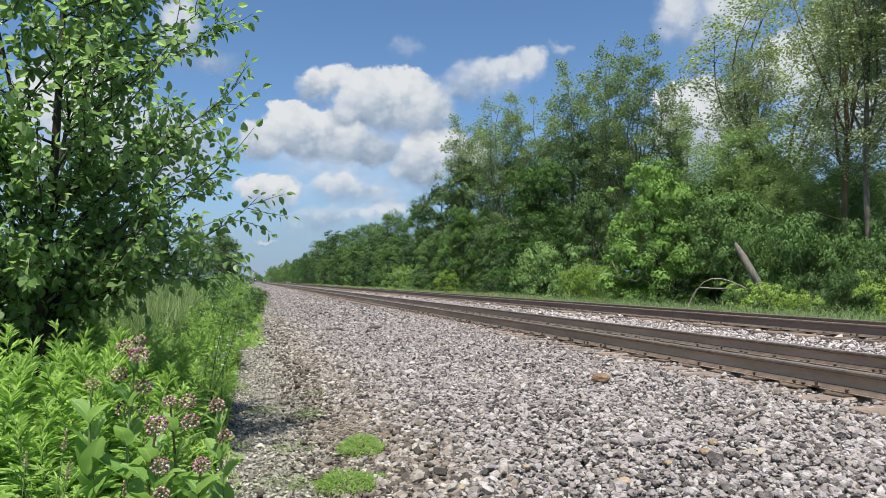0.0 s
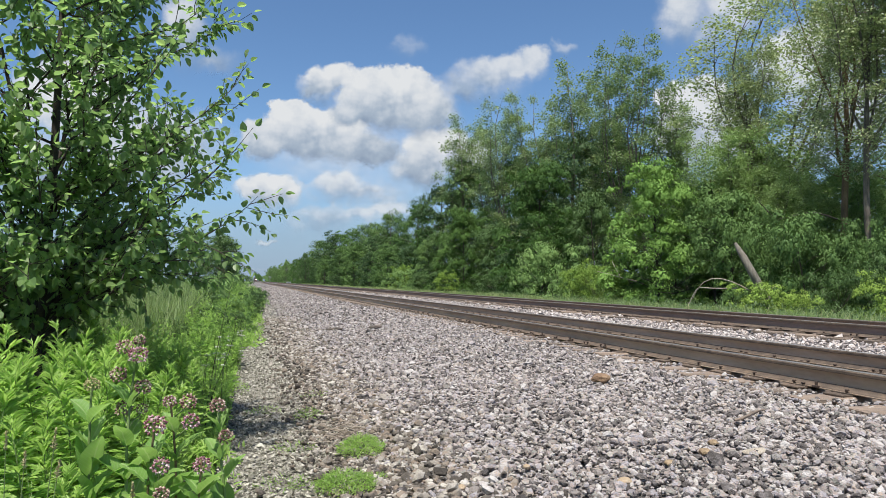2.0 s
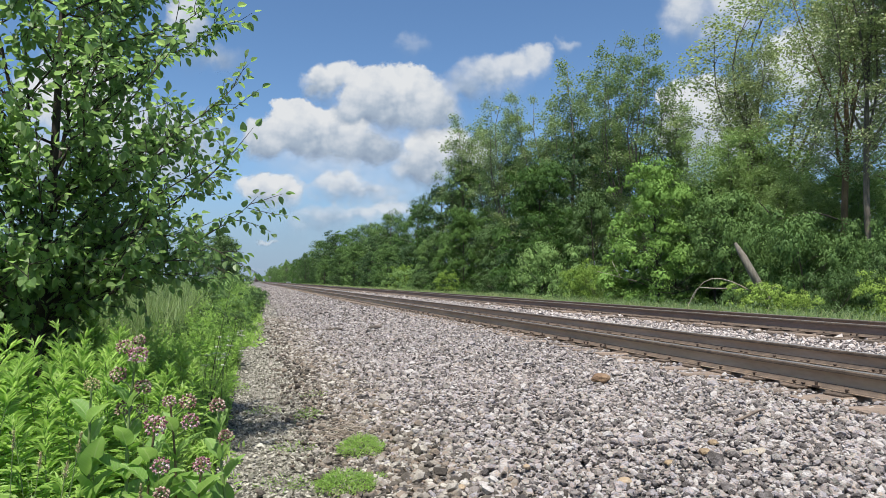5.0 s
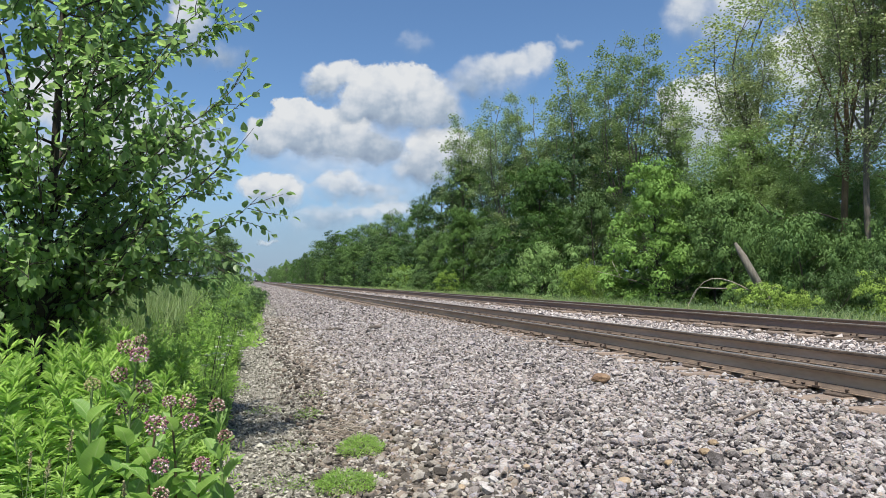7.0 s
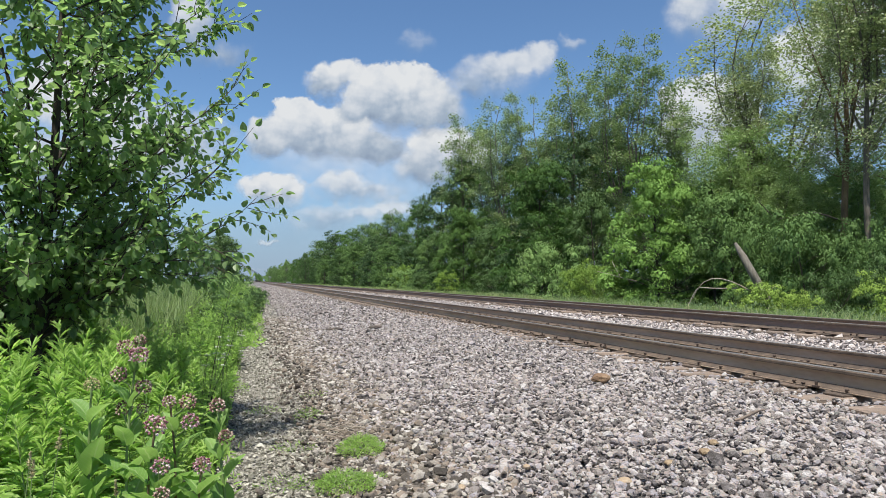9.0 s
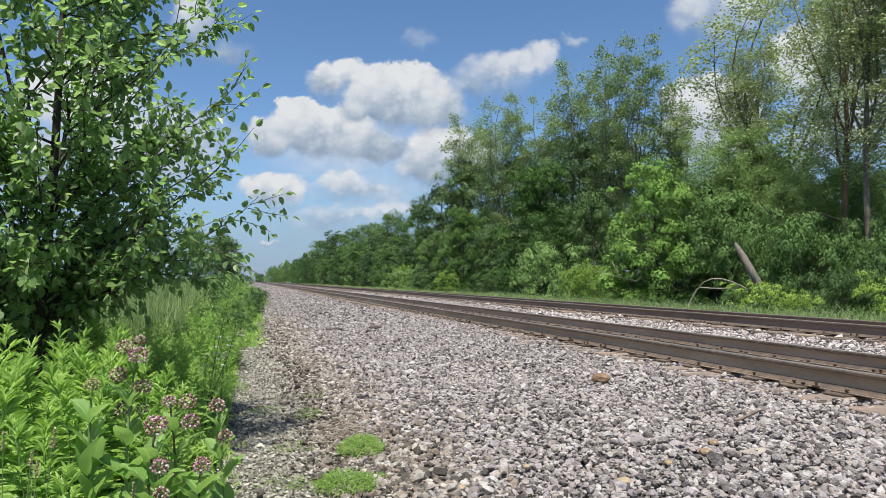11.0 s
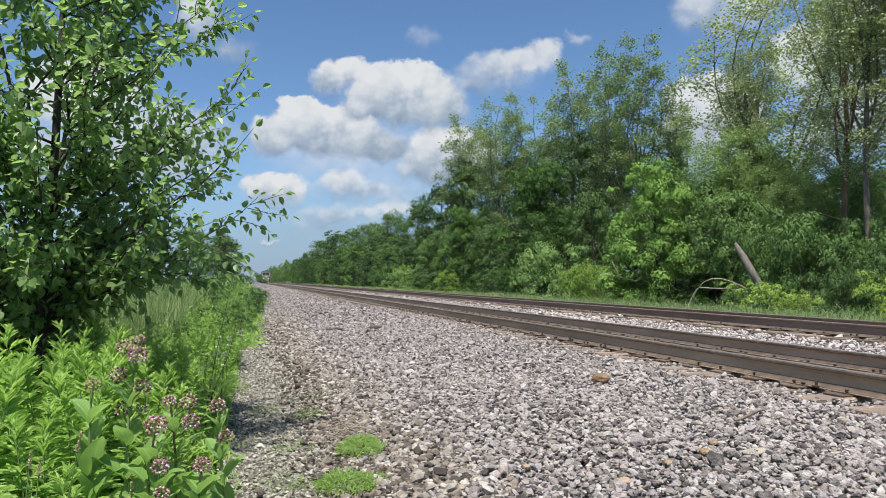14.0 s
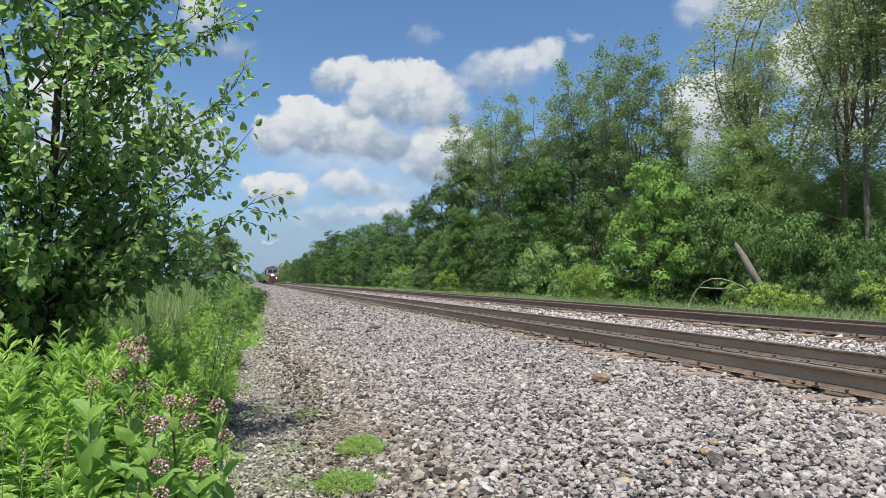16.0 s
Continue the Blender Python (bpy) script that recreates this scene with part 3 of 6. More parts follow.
def crown_width(u, style):
    """Half width of the crown at the relative height u."""
    if style == "tall":
        return np.interp(u, [0, 0.25, 0.55, 0.8, 1.0], [0.6, 0.9, 1.0, 0.75, 0.12])
    if style == "dome":
        return np.interp(u, [0, 0.2, 0.5, 0.75, 1.0], [0.8, 1.0, 0.9, 0.62, 0.1])
    return np.interp(u, [0, 0.3, 0.7, 1.0], [0.9, 1.0, 0.8, 0.2])


def along(line, t):
    """The point at the share t of a polyline."""
    return np.array([np.interp(t, np.linspace(0, 1, len(line)), line[:, k]) for k in range(3)])


def crown_mesh(rng, P, D, N, leaf, green):
    P[:, 2] = np.maximum(P[:, 2], 0.08)
    N = unit(N)
    D = D - N * (D * N).sum(1, keepdims=True)
    L = leaf * rng.uniform(0.65, 1.35, len(P))
    crown = Soup()
    crown.add(*leaves(P, D, N, L, L * rng.uniform(0.5, 0.75, len(P)), 0.1, 0.12, False))
    return crown.mesh("crown", green)


def spray_tree(seed, height, radius, clear, trunk_r, limbs, sprays, count, spray, leaf, style, bark, green, hang=0.5, stems=1, flat=0.5, skew=1.2):
    """A dense tree: limbs that carry layered leaf sprays, low caps with a hanging rim, dark between the layers."""
    rng = np.random.default_rng(seed)
    wood, P, D, N, lines = Soup(), [], [], [], []
    for s in range(stems):
        foot = np.array([0, 0, -0.1]) + (rng.normal(0, 0.12, 3) * [1, 1, 0] if stems > 1 else 0)
        off = rng.normal(0, 0.03 * height, 2) if stems == 1 else rng.normal(0, 0.42 * radius, 2)
        line = bend(rng, foot, (off[0], off[1], height * (0.94 if s == 0 else rng.uniform(0.75, 0.95))), 9, 0.02)
        wood.add(*tube(line, trunk_r * np.linspace(1, 0.12, 9) / (1 if stems == 1 else 1.6), 7))
        lines.append(line)
    for i in range(limbs):
        line = lines[i % stems]
        u = ((i + rng.uniform(0, 1)) / limbs) ** skew
        base = along(line, (clear + (1 - clear) * u) * 0.93)
        base[2] = max(base[2] - 0.05 * height * rng.uniform(0.3, 1.5), 0.05)
        w = radius * crown_width(u, style) * rng.uniform(0.68, 1.1)
        az = i * 2.39996 + rng.normal(0, 0.35)
        out = np.array([math.cos(az), math.sin(az), 0])
        end = base + out * w + [0, 0, (np.interp(u, [0, 0.15, 1], [-0.12, 0.1, 0.9]) * w + 0.04 * height) * rng.uniform(0.6, 1.2)]
        lb = bend(rng, base, end, 6, 0.06, 0.06)
        wood.add(*tube(lb, trunk_r * (0.36 - 0.24 * u) * np.linspace(1, 0.15, 6), 4))
        for j in range(sprays):
            t = 1.03 - 0.66 * (j / sprays) * rng.uniform(0.75, 1.2)
            r = spray * rng.uniform(0.6, 1.3)
            c = along(lb, t) + rng.normal(0, 0.45 * spray, 3) * [1, 1, 0.8]
            up = unit(np.array([0, 0, 1.0]) + out * rng.uniform(0.1, 0.6) + rng.normal(0, 0.16, 3))
            e1 = unit(np.cross(up, rng.normal(0, 1, 3)))
            e2 = np.cross(up, e1)
            # a ragged cap of leaves, hanging at the rim
            a = rng.uniform(0, 2 * np.pi, count)
            ct = rng.uniform(-0.12, 1.0, count)
            st = np.sqrt(1 - ct ** 2)
            ragged = (0.8 + 0.3 * np.sin(a * 4 + rng.uniform(0, 6))) * rng.uniform(0.7, 1.12, count)
            rad = np.cos(a)[:, None] * e1 + np.sin(a)[:, None] * e2
            way = rad * st[:, None] + up * (ct * flat)[:, None]
            P.append(c + way * (ragged * r)[:, None] - np.array([0, 0, 1.0]) * (hang * 0.4 * r * st)[:, None])
            D.append(rad * 0.7 + rng.normal(0, 0.4, (count, 3)) - [0, 0, 1.0] * (0.2 + hang * st)[:, None])
            N.append(way + [0, 0, 0.3] + rng.normal(0, 0.13, (count, 3)))
    return wood.mesh("trunk", bark, True), crown_mesh(rng, np.concatenate(P), np.concatenate(D), np.concatenate(N), leaf, green)


def open_tree(seed, height, radius, fork, trunk_r, leaders, subs, twigs, per, leaf, loose, bark, green, low=0.3, lowest=0.5):
    """An airy tree: bare trunk, leaders that fan out from a fork, boughs, and leaf tufts at the twigs' ends with sky between."""
    rng = np.random.default_rng(seed)
    wood, P, D = Soup(), [], []
    lean = rng.normal(0, 0.03 * height, 2)
    trunk = bend(rng, (0, 0, -0.1), (lean[0], lean[1], height * fork), 8, 0.015)
    wood.add(*tube(trunk, trunk_r * np.linspace(1, 0.72, 8), 9))

    def bough(p, d, ln, r, tufts):
        line = bend(rng, p, p + unit(d) * ln, 6, 0.06, 0.04)
        wood.add(*tube(line, r * np.linspace(1, 0.25, 6), 5))
        for _ in range(tufts):
            q = along(line, rng.uniform(0.35, 1.0))
            td = unit(unit(d) * 0.7 + rng.normal(0, 0.6, 3) + [0, 0, 0.15])
            tl = radius * rng.uniform(0.12, 0.26)
            wood.add(*tube(np.array([q, q + td * tl * 0.55, q + td * tl]), r * np.array([0.3, 0.2, 0.1]), 3))
            t = rng.uniform(0.25, 1.1, (per, 1))
            P.append(q + td * tl * t + np.clip(rng.normal(0, loose, (per, 3)), -1.5 * loose, 1.5 * loose) * [1, 1, 0.75])
            D.append(td * 0.4 + rng.normal(0, 0.8, (per, 3)) - [0, 0, 0.15])

    for i in range(leaders):
        a = i * 2.39996 + rng.normal(0, 0.25)
        out = np.array([math.cos(a), math.sin(a), 0.0])
        reach = radius * (0.12 if i == 0 else rng.uniform(0.35, 0.85))
        start = trunk[-1] if i < 3 else along(trunk, rng.uniform(0.72, 1.0))
        end = np.array([lean[0], lean[1], 0]) + out * reach + [0, 0, height * (0.97 if i == 0 else rng.uniform(0.78, 0.97))]
        line = bend(rng, start, end, 9, 0.05, 0.0)
        r0 = trunk_r * (0.6 if i == 0 else 0.42)
        wood.add(*tube(line, r0 * np.linspace(1, 0.12, 9), 6))
        for k in range(subs):
            t = 0.12 + 0.86 * (k + rng.uniform(0, 1)) / subs
            b = a + k * 2.39996 + rng.normal(0, 0.3)
            d = np.array([math.cos(b), math.sin(b), 0]) * rng.uniform(0.7, 1.2) + out * 0.35 + [0, 0, rng.uniform(0.4, 1.1)]
            bough(along(line, t), d, radius * np.interp(t, [0, 0.5, 1], [0.62, 0.55, 0.22]) * rng.uniform(0.7, 1.15), r0 * (0.34 - 0.2 * t), twigs)
    # boughs on the trunk below the fork
    for k in range(int(leaders * subs * low)):
        a = k * 2.39996
        bough(along(trunk, rng.uniform(lowest, 1.0)), np.array([math.cos(a), math.sin(a), rng.uniform(0.1, 0.7)]), radius * rng.uniform(0.4, 0.8), trunk_r * 0.15, twigs)
    P, D = np.concatenate(P), np.concatenate(D)
    N = unit(rng.normal(0, 0.6, P.shape) + [0, 0, 0.9])
    return wood.mesh("trunk", bark, True), crown_mesh(rng, P, D, N, leaf, green)


def tree_thing(name, meshes, m, label, category, group="", scale=(1, 1, 1)):
    ob = tagged(new(name), label, category, group)
    ob.matrix_basis = m
    ob.scale = scale
    put("trunk" if category == "tree" else "stem", meshes[0], ob)
    tagged(put("crown" if category == "tree" else "foliage", meshes[1], ob), kind="stuff")
    return ob


def plant_wood():
    g = lambda x: float(gz(x)) - 0.03
    tall, under = "woodland edge trees", "understorey trees"
    rng = np.random.default_rng(77)

    def stand(kind, ref, rows, name, label, cat, group):
        for i, (x, y, h, w) in enumerate(rows):
            s = h / ref
            m = pose(x, y, g(x), 0, 0, rng.uniform(0, 360))
            tree_thing(name, kind[i % len(kind)], m, label, cat, group, (s * w, s * w, s))

    # tall airy trees
    cw = [open_tree(k, 15.0, 3.2, f, 0.15, 7, 12, 4, 46, 0.11, 0.2, b, LEAF_COTTON, 0.15, 0.7) for k, f, b in ((1, 0.44, BARK_BROWN), (2, 0.5, BARK), (3, 0.4, BARK))]
    stand(cw, 15.0, [(20.5, 18.7, 15.2, 0.9), (19.0, 16.0, 13.6, 0.8), (23.0, 24.1, 16.0, 1.4), (20.0, 15.2, 12.6, 0.9), (22.1, 24.8, 12.3, 0.85)], "cottonwood_tree",
          "tall open-crowned cottonwood tree with bare lower trunk", "tree", tall)
    pop = [open_tree(k, 15.0, 2.1, 0.36, 0.12, 7, 9, 4, 38, 0.13, 0.22, BARK, LEAF_POPLAR, 0.35) for k in (31, 32, 33)]
    stand(pop, 15.0, [(24.0, 74.4, 21.7, 1.15), (23.0, 59.7, 20.0, 1.0), (23.0, 51.7, 17.7, 1.0), (24.0, 46.4, 19.1, 1.05), (22.5, 37.8, 17.6, 0.85), (22.5, 34.0, 16.2, 1.0),
                      (24.5, 34.9, 13.8, 0.95), (25.5, 34.0, 12.1, 1.1), (25.0, 67.0, 19.5, 1.1), (24.5, 42.0, 16.0, 1.0)], "poplar_tree", "slender upright poplar tree with a thin feathery top", "tree", tall)
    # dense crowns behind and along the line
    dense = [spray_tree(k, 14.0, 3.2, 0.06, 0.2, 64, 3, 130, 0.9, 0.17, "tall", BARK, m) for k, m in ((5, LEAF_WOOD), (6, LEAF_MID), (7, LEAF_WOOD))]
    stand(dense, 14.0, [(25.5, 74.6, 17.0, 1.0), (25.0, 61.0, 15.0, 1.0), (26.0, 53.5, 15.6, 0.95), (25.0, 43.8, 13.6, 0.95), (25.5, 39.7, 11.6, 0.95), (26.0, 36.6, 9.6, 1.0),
                        (26.0, 30.7, 8.3, 1.1), (28.0, 25.5, 7.0, 1.3), (29.0, 29.7, 7.8, 1.3), (23.0, 79.9, 14.6, 1.0), (22.5, 90.7, 13.4, 1.1), (21.5, 103.6, 13.4, 1.1),
                        (21.5, 124.8, 13.4, 1.2), (21.5, 142.9, 13.2, 1.25), (21.5, 172.3, 15.0, 1.6), (21.5, 210.9, 15.2, 1.25)],
          "woodland_tree", "dense dark green deciduous woodland tree", "tree", tall)
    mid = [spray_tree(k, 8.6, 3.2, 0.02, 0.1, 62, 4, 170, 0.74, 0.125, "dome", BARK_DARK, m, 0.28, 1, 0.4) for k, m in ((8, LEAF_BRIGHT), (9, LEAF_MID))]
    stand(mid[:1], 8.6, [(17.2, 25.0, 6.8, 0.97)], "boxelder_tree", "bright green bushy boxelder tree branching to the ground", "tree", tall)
    stand(mid[1:], 8.6, [(18.2, 39.1, 9.7, 0.86), (18.6, 56.5, 8.2, 0.84)], "boxelder_tree", "boxelder tree in deep green darkened for shade, branching to the ground", "tree", tall)
    midd = [spray_tree(k, 8.6, 3.2, 0.03, 0.1, 48, 3, 125, 0.76, 0.15, "dome", BARK_DARK, LEAF_WOOD, 0.55) for k in (10, 12)]
    stand(midd, 8.6, [(21.6, 26.4, 6.0, 0.8), (21.6, 29.0, 6.0, 0.75), (20.5, 53.2, 7.0, 0.94), (20.5, 36.6, 7.1, 0.8), (19.2, 46.8, 3.9, 0.94), (17.6, 74.5, 5.5, 1.16), (17.8, 100.8, 6.2, 0.91),
                      (17.8, 138.0, 7.4, 0.95), (18.6, 65.3, 6.9, 0.75), (18.5, 233.1, 11.3, 0.61), (22.4, 31.0, 6.2, 0.8), (21.0, 45.0, 7.5, 0.8), (22.0, 62.0, 8.0, 0.9), (22.5, 26.5, 6.0, 0.9)], "understorey_tree", "dark green leafy tree at the woodland edge", "tree", under)
    pale = [spray_tree(k, 8.6, 3.0, 0.03, 0.1, 46, 3, 125, 0.74, 0.15, "dome", BARK_DARK, LEAF_EDGE, 0.45) for k in (26, 27)]
    stand(pale, 8.6, [(17.4, 85.3, 6.4, 1.01), (17.6, 115.0, 8.4, 0.81), (17.8, 65.7, 5.7, 0.76), (18.0, 167.0, 7.6, 0.85), (18.4, 93.0, 6.6, 0.8), (21.0, 21.5, 4.8, 0.9), (23.2, 17.2, 5.0, 1.0), (24.5, 20.0, 5.6, 1.0)], "understorey_tree",
          "lighter green rounded tree at the woodland edge", "tree", under)
    hung = [spray_tree(51, 8.6, 3.0, 0.42, 0.1, 46, 3, 125, 0.74, 0.15, "dome", BARK_DARK, LEAF_EDGE, 0.45)]
    stand(hung, 8.6, [(17.5, 20.7, 5.0, 0.95), (18.7, 23.2, 5.8, 0.9)], "understorey_tree", "grey-green leaning tree overhanging a dark hollow", "tree", under)
    young = [open_tree(k, 8.6, 2.1, 0.3, 0.06, 7, 9, 5, 40, 0.115, 0.22, BARK, LEAF_YOUNG, 0.8, 0.4) for k in (41, 42)]
    stand(young, 8.6, [(19.8, 23.7, 7.7, 1.0), (21.2, 23.8, 8.3, 0.95), (22.5, 19.2, 6.9, 0.95), (24.0, 23.3, 7.0, 1.1), (22.0, 22.9, 7.3, 0.9), (20.6, 21.4, 6.0, 1.0)], "understorey_tree",
          "pale green airy young tree among the trunks", "tree", under)
    # shrubs on the verge
    ash = [spray_tree(k, 3.4, 2.2, 0.03, 0.04, 40, 4, 130, 0.5, 0.09, "bush", BARK_DARK, LEAF_EDGE, 0.5, 3) for k in (28, 29)]
    stand(ash, 3.4, [(17.6, 17.3, 3.4, 0.78), (17.0, 19.1, 3.0, 0.55), (18.4, 16.6, 3.1, 0.62), (18.6, 15.0, 2.8, 0.7), (19.2, 20.4, 3.2, 0.8)], "shrub", "broad green shrub with drooping leaf sprays under the trees", "shrub", "verge shrubs")
    bush = [spray_tree(k, 2.4, 1.6, 0.03, 0.03, 38, 3, 110, 0.4, 0.08, "bush", BARK_DARK, LEAF_SHRUB, 0.45, 4) for k in (20, 21)]
    stand(bush, 2.4, [(15.9, 32.7, 3.1, 0.84), (15.9, 30.7, 2.0, 0.98), (16.0, 70.0, 2.4, 1.0)], "shrub", "rounded pale green shrub beside the railway verge", "shrub", "verge shrubs")
    bushd = [spray_tree(k, 2.4, 1.6, 0.03, 0.03, 38, 3, 80, 0.38, 0.08, "bush", BARK_DARK, LEAF_WOOD, 0.45, 4) for k in (22, 23)]
    stand(bushd, 2.4, [(17.2, 14.7, 2.1, 0.75), (16.6, 15.5, 1.6, 0.8), (17.0, 45.0, 2.0, 1.0), (16.9, 64.0, 2.2, 1.0), (16.8, 86.0, 2.6, 1.0)], "shrub",
          "dark green leafy shrub at the foot of the trees", "shrub", "verge shrubs")
    bushb = [spray_tree(k, 2.4, 1.6, 0.03, 0.03, 38, 3, 100, 0.38, 0.08, "bush", BARK_DARK, LEAF_LIME, 0.45, 4) for k in (24, 25)]
    stand(bushb, 2.4, [(14.9, 16.5, 1.15, 1.2), (15.1, 15.5, 0.95, 0.94), (16.0, 12.9, 1.5, 0.8), (15.7, 27.3, 2.2, 0.83), (15.7, 29.2, 1.8, 0.76), (16.6, 55.2, 2.2, 0.75), (16.4, 72.2, 2.9, 0.65)], "shrub",
          "yellow-green shrub at the woodland edge", "shrub", "verge shrubs")
    # the receding edge and the depth of the wood
    far = [spray_tree(k, 12.0, 4.2, 0.03, 0.2, 46, 3, 46, 0.95, 0.32, "dome", BARK, m) for k, m in ((14, LEAF_WOOD), (15, LEAF_EDGE), (16, LEAF_MID))]
    faint = [spray_tree(k, 12.0, 4.2, 0.03, 0.2, 34, 2, 36, 1.1, 0.5, "dome", BARK, m) for k, m in ((17, LEAF_WOOD), (18, LEAF_EDGE))]
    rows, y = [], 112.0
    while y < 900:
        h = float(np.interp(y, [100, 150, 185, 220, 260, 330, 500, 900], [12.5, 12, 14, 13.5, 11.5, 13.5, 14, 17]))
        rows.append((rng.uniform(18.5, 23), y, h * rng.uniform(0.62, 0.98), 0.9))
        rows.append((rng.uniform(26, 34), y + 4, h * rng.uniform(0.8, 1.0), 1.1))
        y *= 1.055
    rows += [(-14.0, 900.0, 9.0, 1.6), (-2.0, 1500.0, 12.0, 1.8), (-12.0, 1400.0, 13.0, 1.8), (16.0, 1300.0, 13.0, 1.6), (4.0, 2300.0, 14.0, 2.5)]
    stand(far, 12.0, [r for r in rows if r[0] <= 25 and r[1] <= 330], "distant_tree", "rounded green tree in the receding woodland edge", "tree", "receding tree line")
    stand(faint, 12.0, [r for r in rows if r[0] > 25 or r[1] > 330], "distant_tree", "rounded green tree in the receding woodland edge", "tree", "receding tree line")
    stand(faint, 12.0, [(33.0 + 2.0 * math.sin(k * 2.0), 13.0 + 9.0 * k, 7.6 + math.sin(k * 3.1), 1.15) for k in range(8)], "understorey_tree",
          "dark green leafy tree deep in the wood", "tree", under)
    # the weeds' side
    stand([bushd[0], bush[0], bushd[1]], 2.4, [(-0.45, 12.2, 0.75, 0.7), (-0.25, 16.0, 0.85, 0.7), (-1.4, 14.0, 1.2, 0.9), (-0.1, 20.0, 0.85, 0.7), (-1.2, 18.5, 1.3, 0.8), (0.05, 25.0, 0.9, 0.8),
                                               (0.25, 32.0, 0.85, 0.9), (-0.9, 29.0, 1.4, 0.8), (0.4, 42.0, 0.85, 0.9), (-1.2, 9.6, 0.8, 0.7), (0.1, 28.0, 0.85, 0.8)], "shrub",
          "low dark green bush at the edge of the path", "shrub", "path edge bushes")
    stand(ash, 3.4, [(-2.15, 5.7, 1.5, 0.85), (-2.9, 5.2, 1.6, 0.9), (-2.4, 6.6, 1.4, 0.8), (-1.85, 6.2, 1.3, 0.75)], "shrub", "green bush in the shade under the pear tree", "shrub", "path edge bushes")
    stand([midd[0], pale[0], midd[1]], 8.6, [(-2.2, 57.0, 5.6, 0.9), (-4.6, 60.0, 5.9, 0.95), (-3.2, 76.0, 6.6, 0.8), (-8.5, 66.0, 6.5, 1.0), (-13.0, 64.0, 7.0, 1.0), (-4.0, 105.0, 7.0, 0.7), (-4.6, 150.0, 7.5, 0.8)],
          "hedge_tree", "small rounded green tree beyond the weeds", "tree", "far trees beside the path")


plant_wood()


def snag():
    """The broken leaning trunk with its bleached fallen boughs."""
    rng = np.random.default_rng(5)
    ob = tagged(new("broken_tree"), "leaning broken grey trunk with bleached bare branches", "dead tree")
    ob.location = (15.45, 17.4, float(gz(15.45)))
    w = Soup()
    w.add(*tube(bend(rng, (0.45, -0.5, 0), (-0.5, 0.2, 2.4), 7, 0.02), [0.16, 0.145, 0.135, 0.13, 0.12, 0.11, 0.05], 9))
    put("trunk", w.mesh("trunk", SNAG_WOOD, True), ob)
    for a, b, r in (((-0.1, 0, 0.85), (-1.6, 0.9, 0.6), 0.035), ((-0.4, 0.2, 0.95), (-1.9, 1.0, 0.05), 0.03), ((0.1, -0.2, 0.7), (0.7, -0.6, 1.0), 0.03)):
        w = Soup()
        w.add(*tube(bend(rng, a, b, 9, 0.1, 0.22), 0.8 * r * np.linspace(1, 0.3, 9), 6))
        put("branch", w.mesh("branch", DEAD_WOOD, True), ob)
    # a bare dead limb among the shrubs, another before the trunks
    for at, mat, ends in (((16.0, 24.9, 0.4), DEAD_WOOD, [((0, 0, 0.5), (-1.2, 1.2, 0.95)), ((-0.5, 0.5, 0.75), (-0.5, 1.1, 1.4))]),
                          ((18.60, 17.09, 2.96), BARK_DARK, [((0, 0, 0), (-1.5, 1.0, 0.05)), ((-1.4, 0.95, 0.05), (-2.1, 1.2, 0.65))])):
        limb = tagged(new("dead_branch"), "thin bare dead branch caught in the foliage", "branch", "dead branches")
        limb.location = at
        for a, b in ends:
            w = Soup()
            w.add(*tube(bend(rng, a, b, 7, 0.06, 0.1), 0.03 * np.linspace(1, 0.3, 7), 5))
            put("twig", w.mesh("twig", mat, True), limb)


snag()


